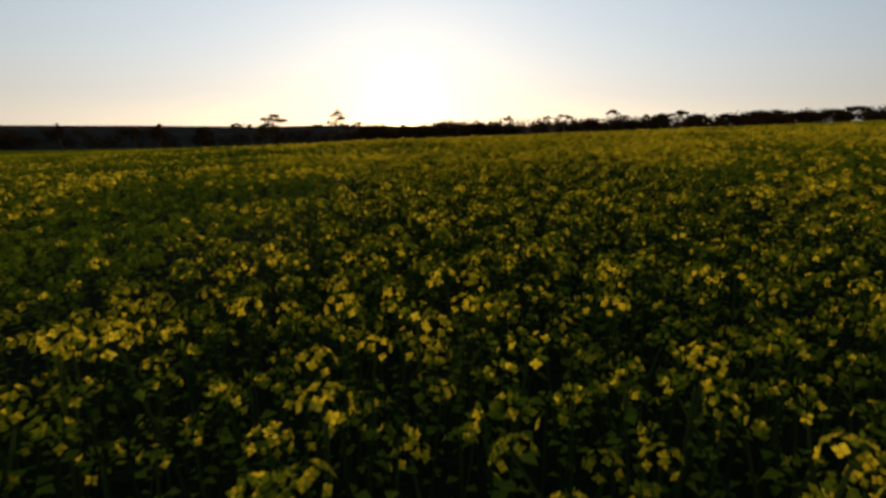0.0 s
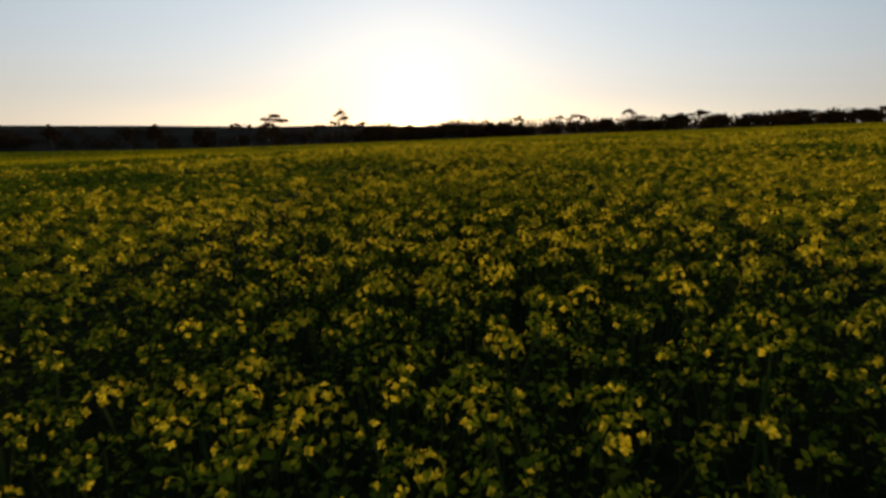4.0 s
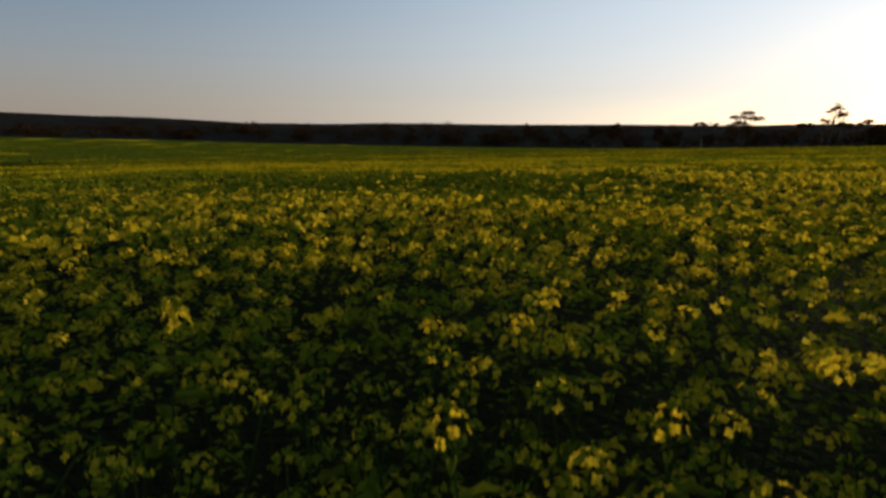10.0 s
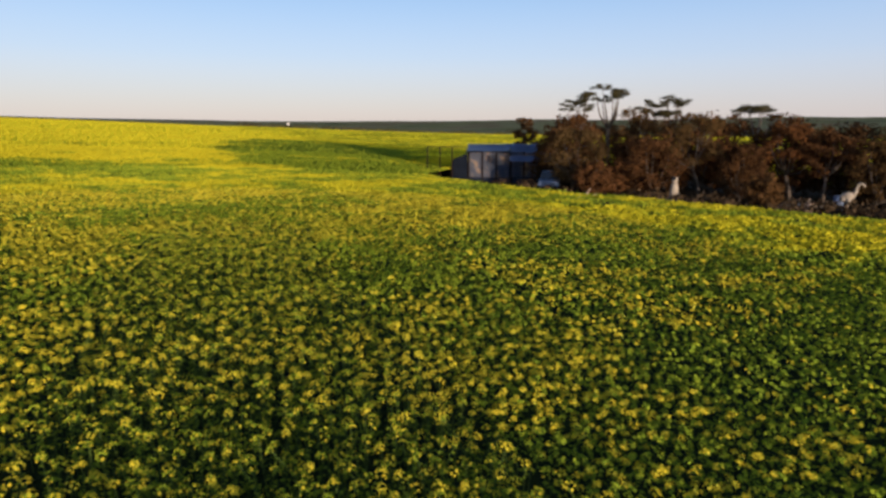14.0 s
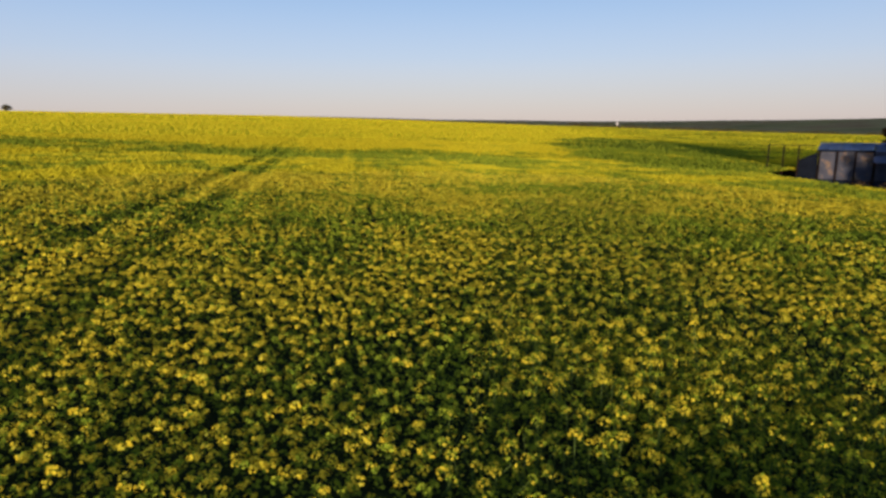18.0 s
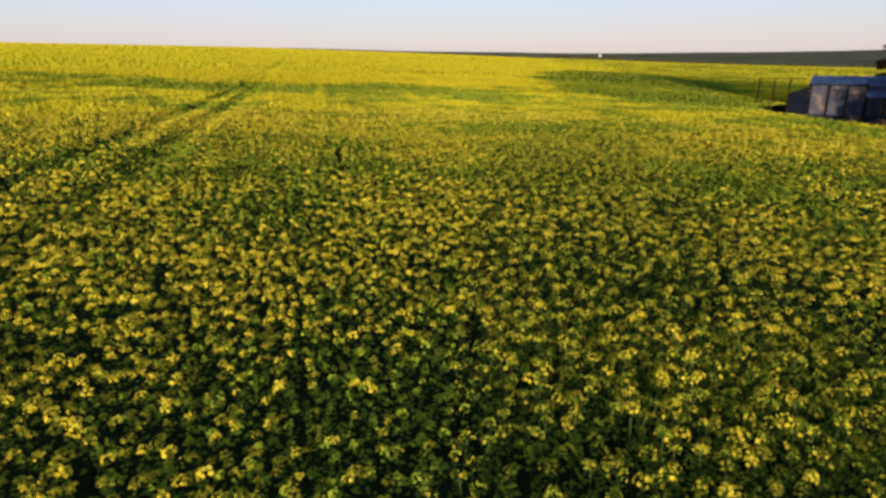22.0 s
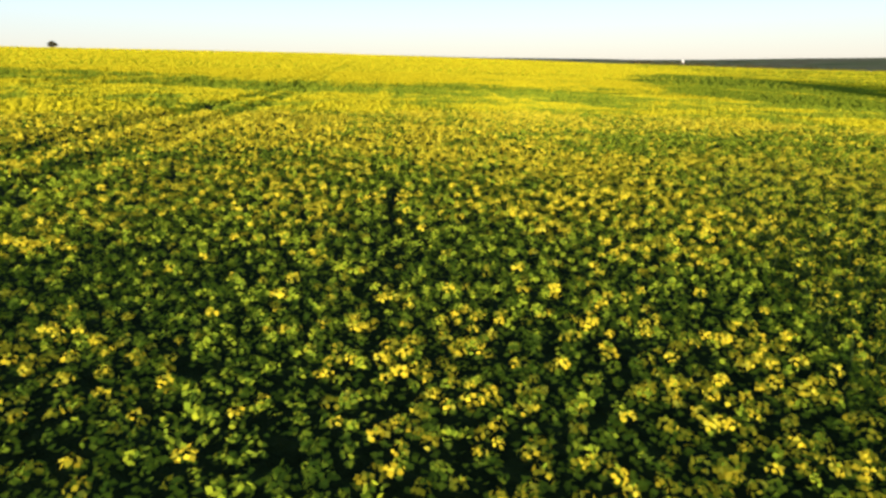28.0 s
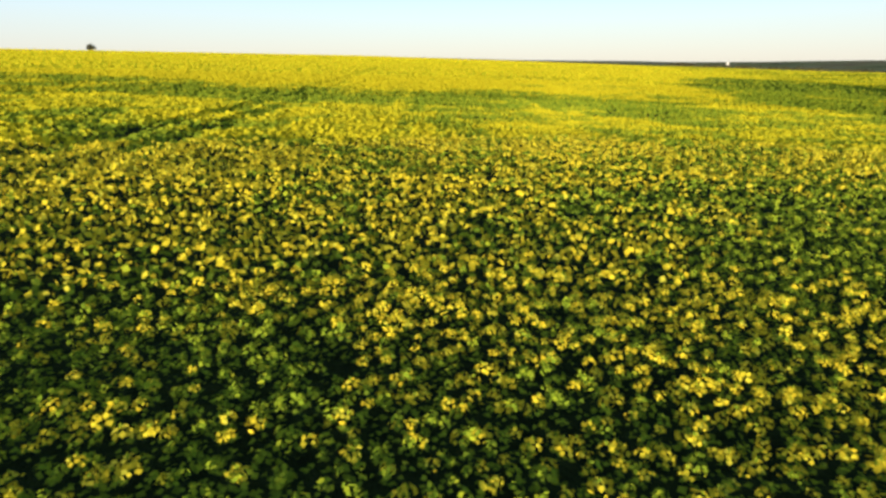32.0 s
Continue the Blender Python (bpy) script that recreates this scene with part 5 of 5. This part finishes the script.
near = lambda x, y: dist_to(LINE_LOW, x, y)
high = lambda x, y: np.minimum(dist_to(LINE_HIGH, x, y), near(x, y))
ring = lambda a, b: (lambda x, y: (high(x, y) >= a) & (high(x, y) < b) & ~in_yard(x, y))


def in_field(x, y):
    a = np.arctan2(-(x + 2), y - 15) % (2 * np.pi)
    return (np.hypot(x + 2, y - 15) < field_radius(a) - 2) & ~in_yard(x, y)


closest = lambda x, y: (near(x, y) < 0.8) & (y > 18.0)
crop_layer("crop_beside", -1, 0.115, (-10, 17, -5, 25), lambda x, y: closest(x, y) & ((near(x, y) > 0.1) | (y < 20.1)), "canola heads close by with open yellow petals", 1.15)
crop_layer("crop_close", 0, 0.122, (-12, 2, -4, 26), lambda x, y: (near(x, y) < 1.9) & ~closest(x, y), "dense canola in yellow flower among its leaves", 1.14)
crop_layer("crop_low", 1, 0.125, (-10, 17, -4, 26), lambda x, y: (near(x, y) < 1.7) & (y > 17.5) & (np.hypot(x + 7.1, y - 21.0) > 0.35), "lower canola heads and leaves under the tall ones", 1.1, 0.17)
crop_layer("crop_near", 1, 0.094, (-16, -2, 4, 32), lambda x, y: (near(x, y) >= 1.9) & (high(x, y) < 4.6), "canola plants with yellow heads and green buds")
crop_layer("crop_middle", 2, 0.115, (-25, -10, 12, 42), ring(4.6, 13.0), "canola plants with yellow heads and green buds", 1.1)
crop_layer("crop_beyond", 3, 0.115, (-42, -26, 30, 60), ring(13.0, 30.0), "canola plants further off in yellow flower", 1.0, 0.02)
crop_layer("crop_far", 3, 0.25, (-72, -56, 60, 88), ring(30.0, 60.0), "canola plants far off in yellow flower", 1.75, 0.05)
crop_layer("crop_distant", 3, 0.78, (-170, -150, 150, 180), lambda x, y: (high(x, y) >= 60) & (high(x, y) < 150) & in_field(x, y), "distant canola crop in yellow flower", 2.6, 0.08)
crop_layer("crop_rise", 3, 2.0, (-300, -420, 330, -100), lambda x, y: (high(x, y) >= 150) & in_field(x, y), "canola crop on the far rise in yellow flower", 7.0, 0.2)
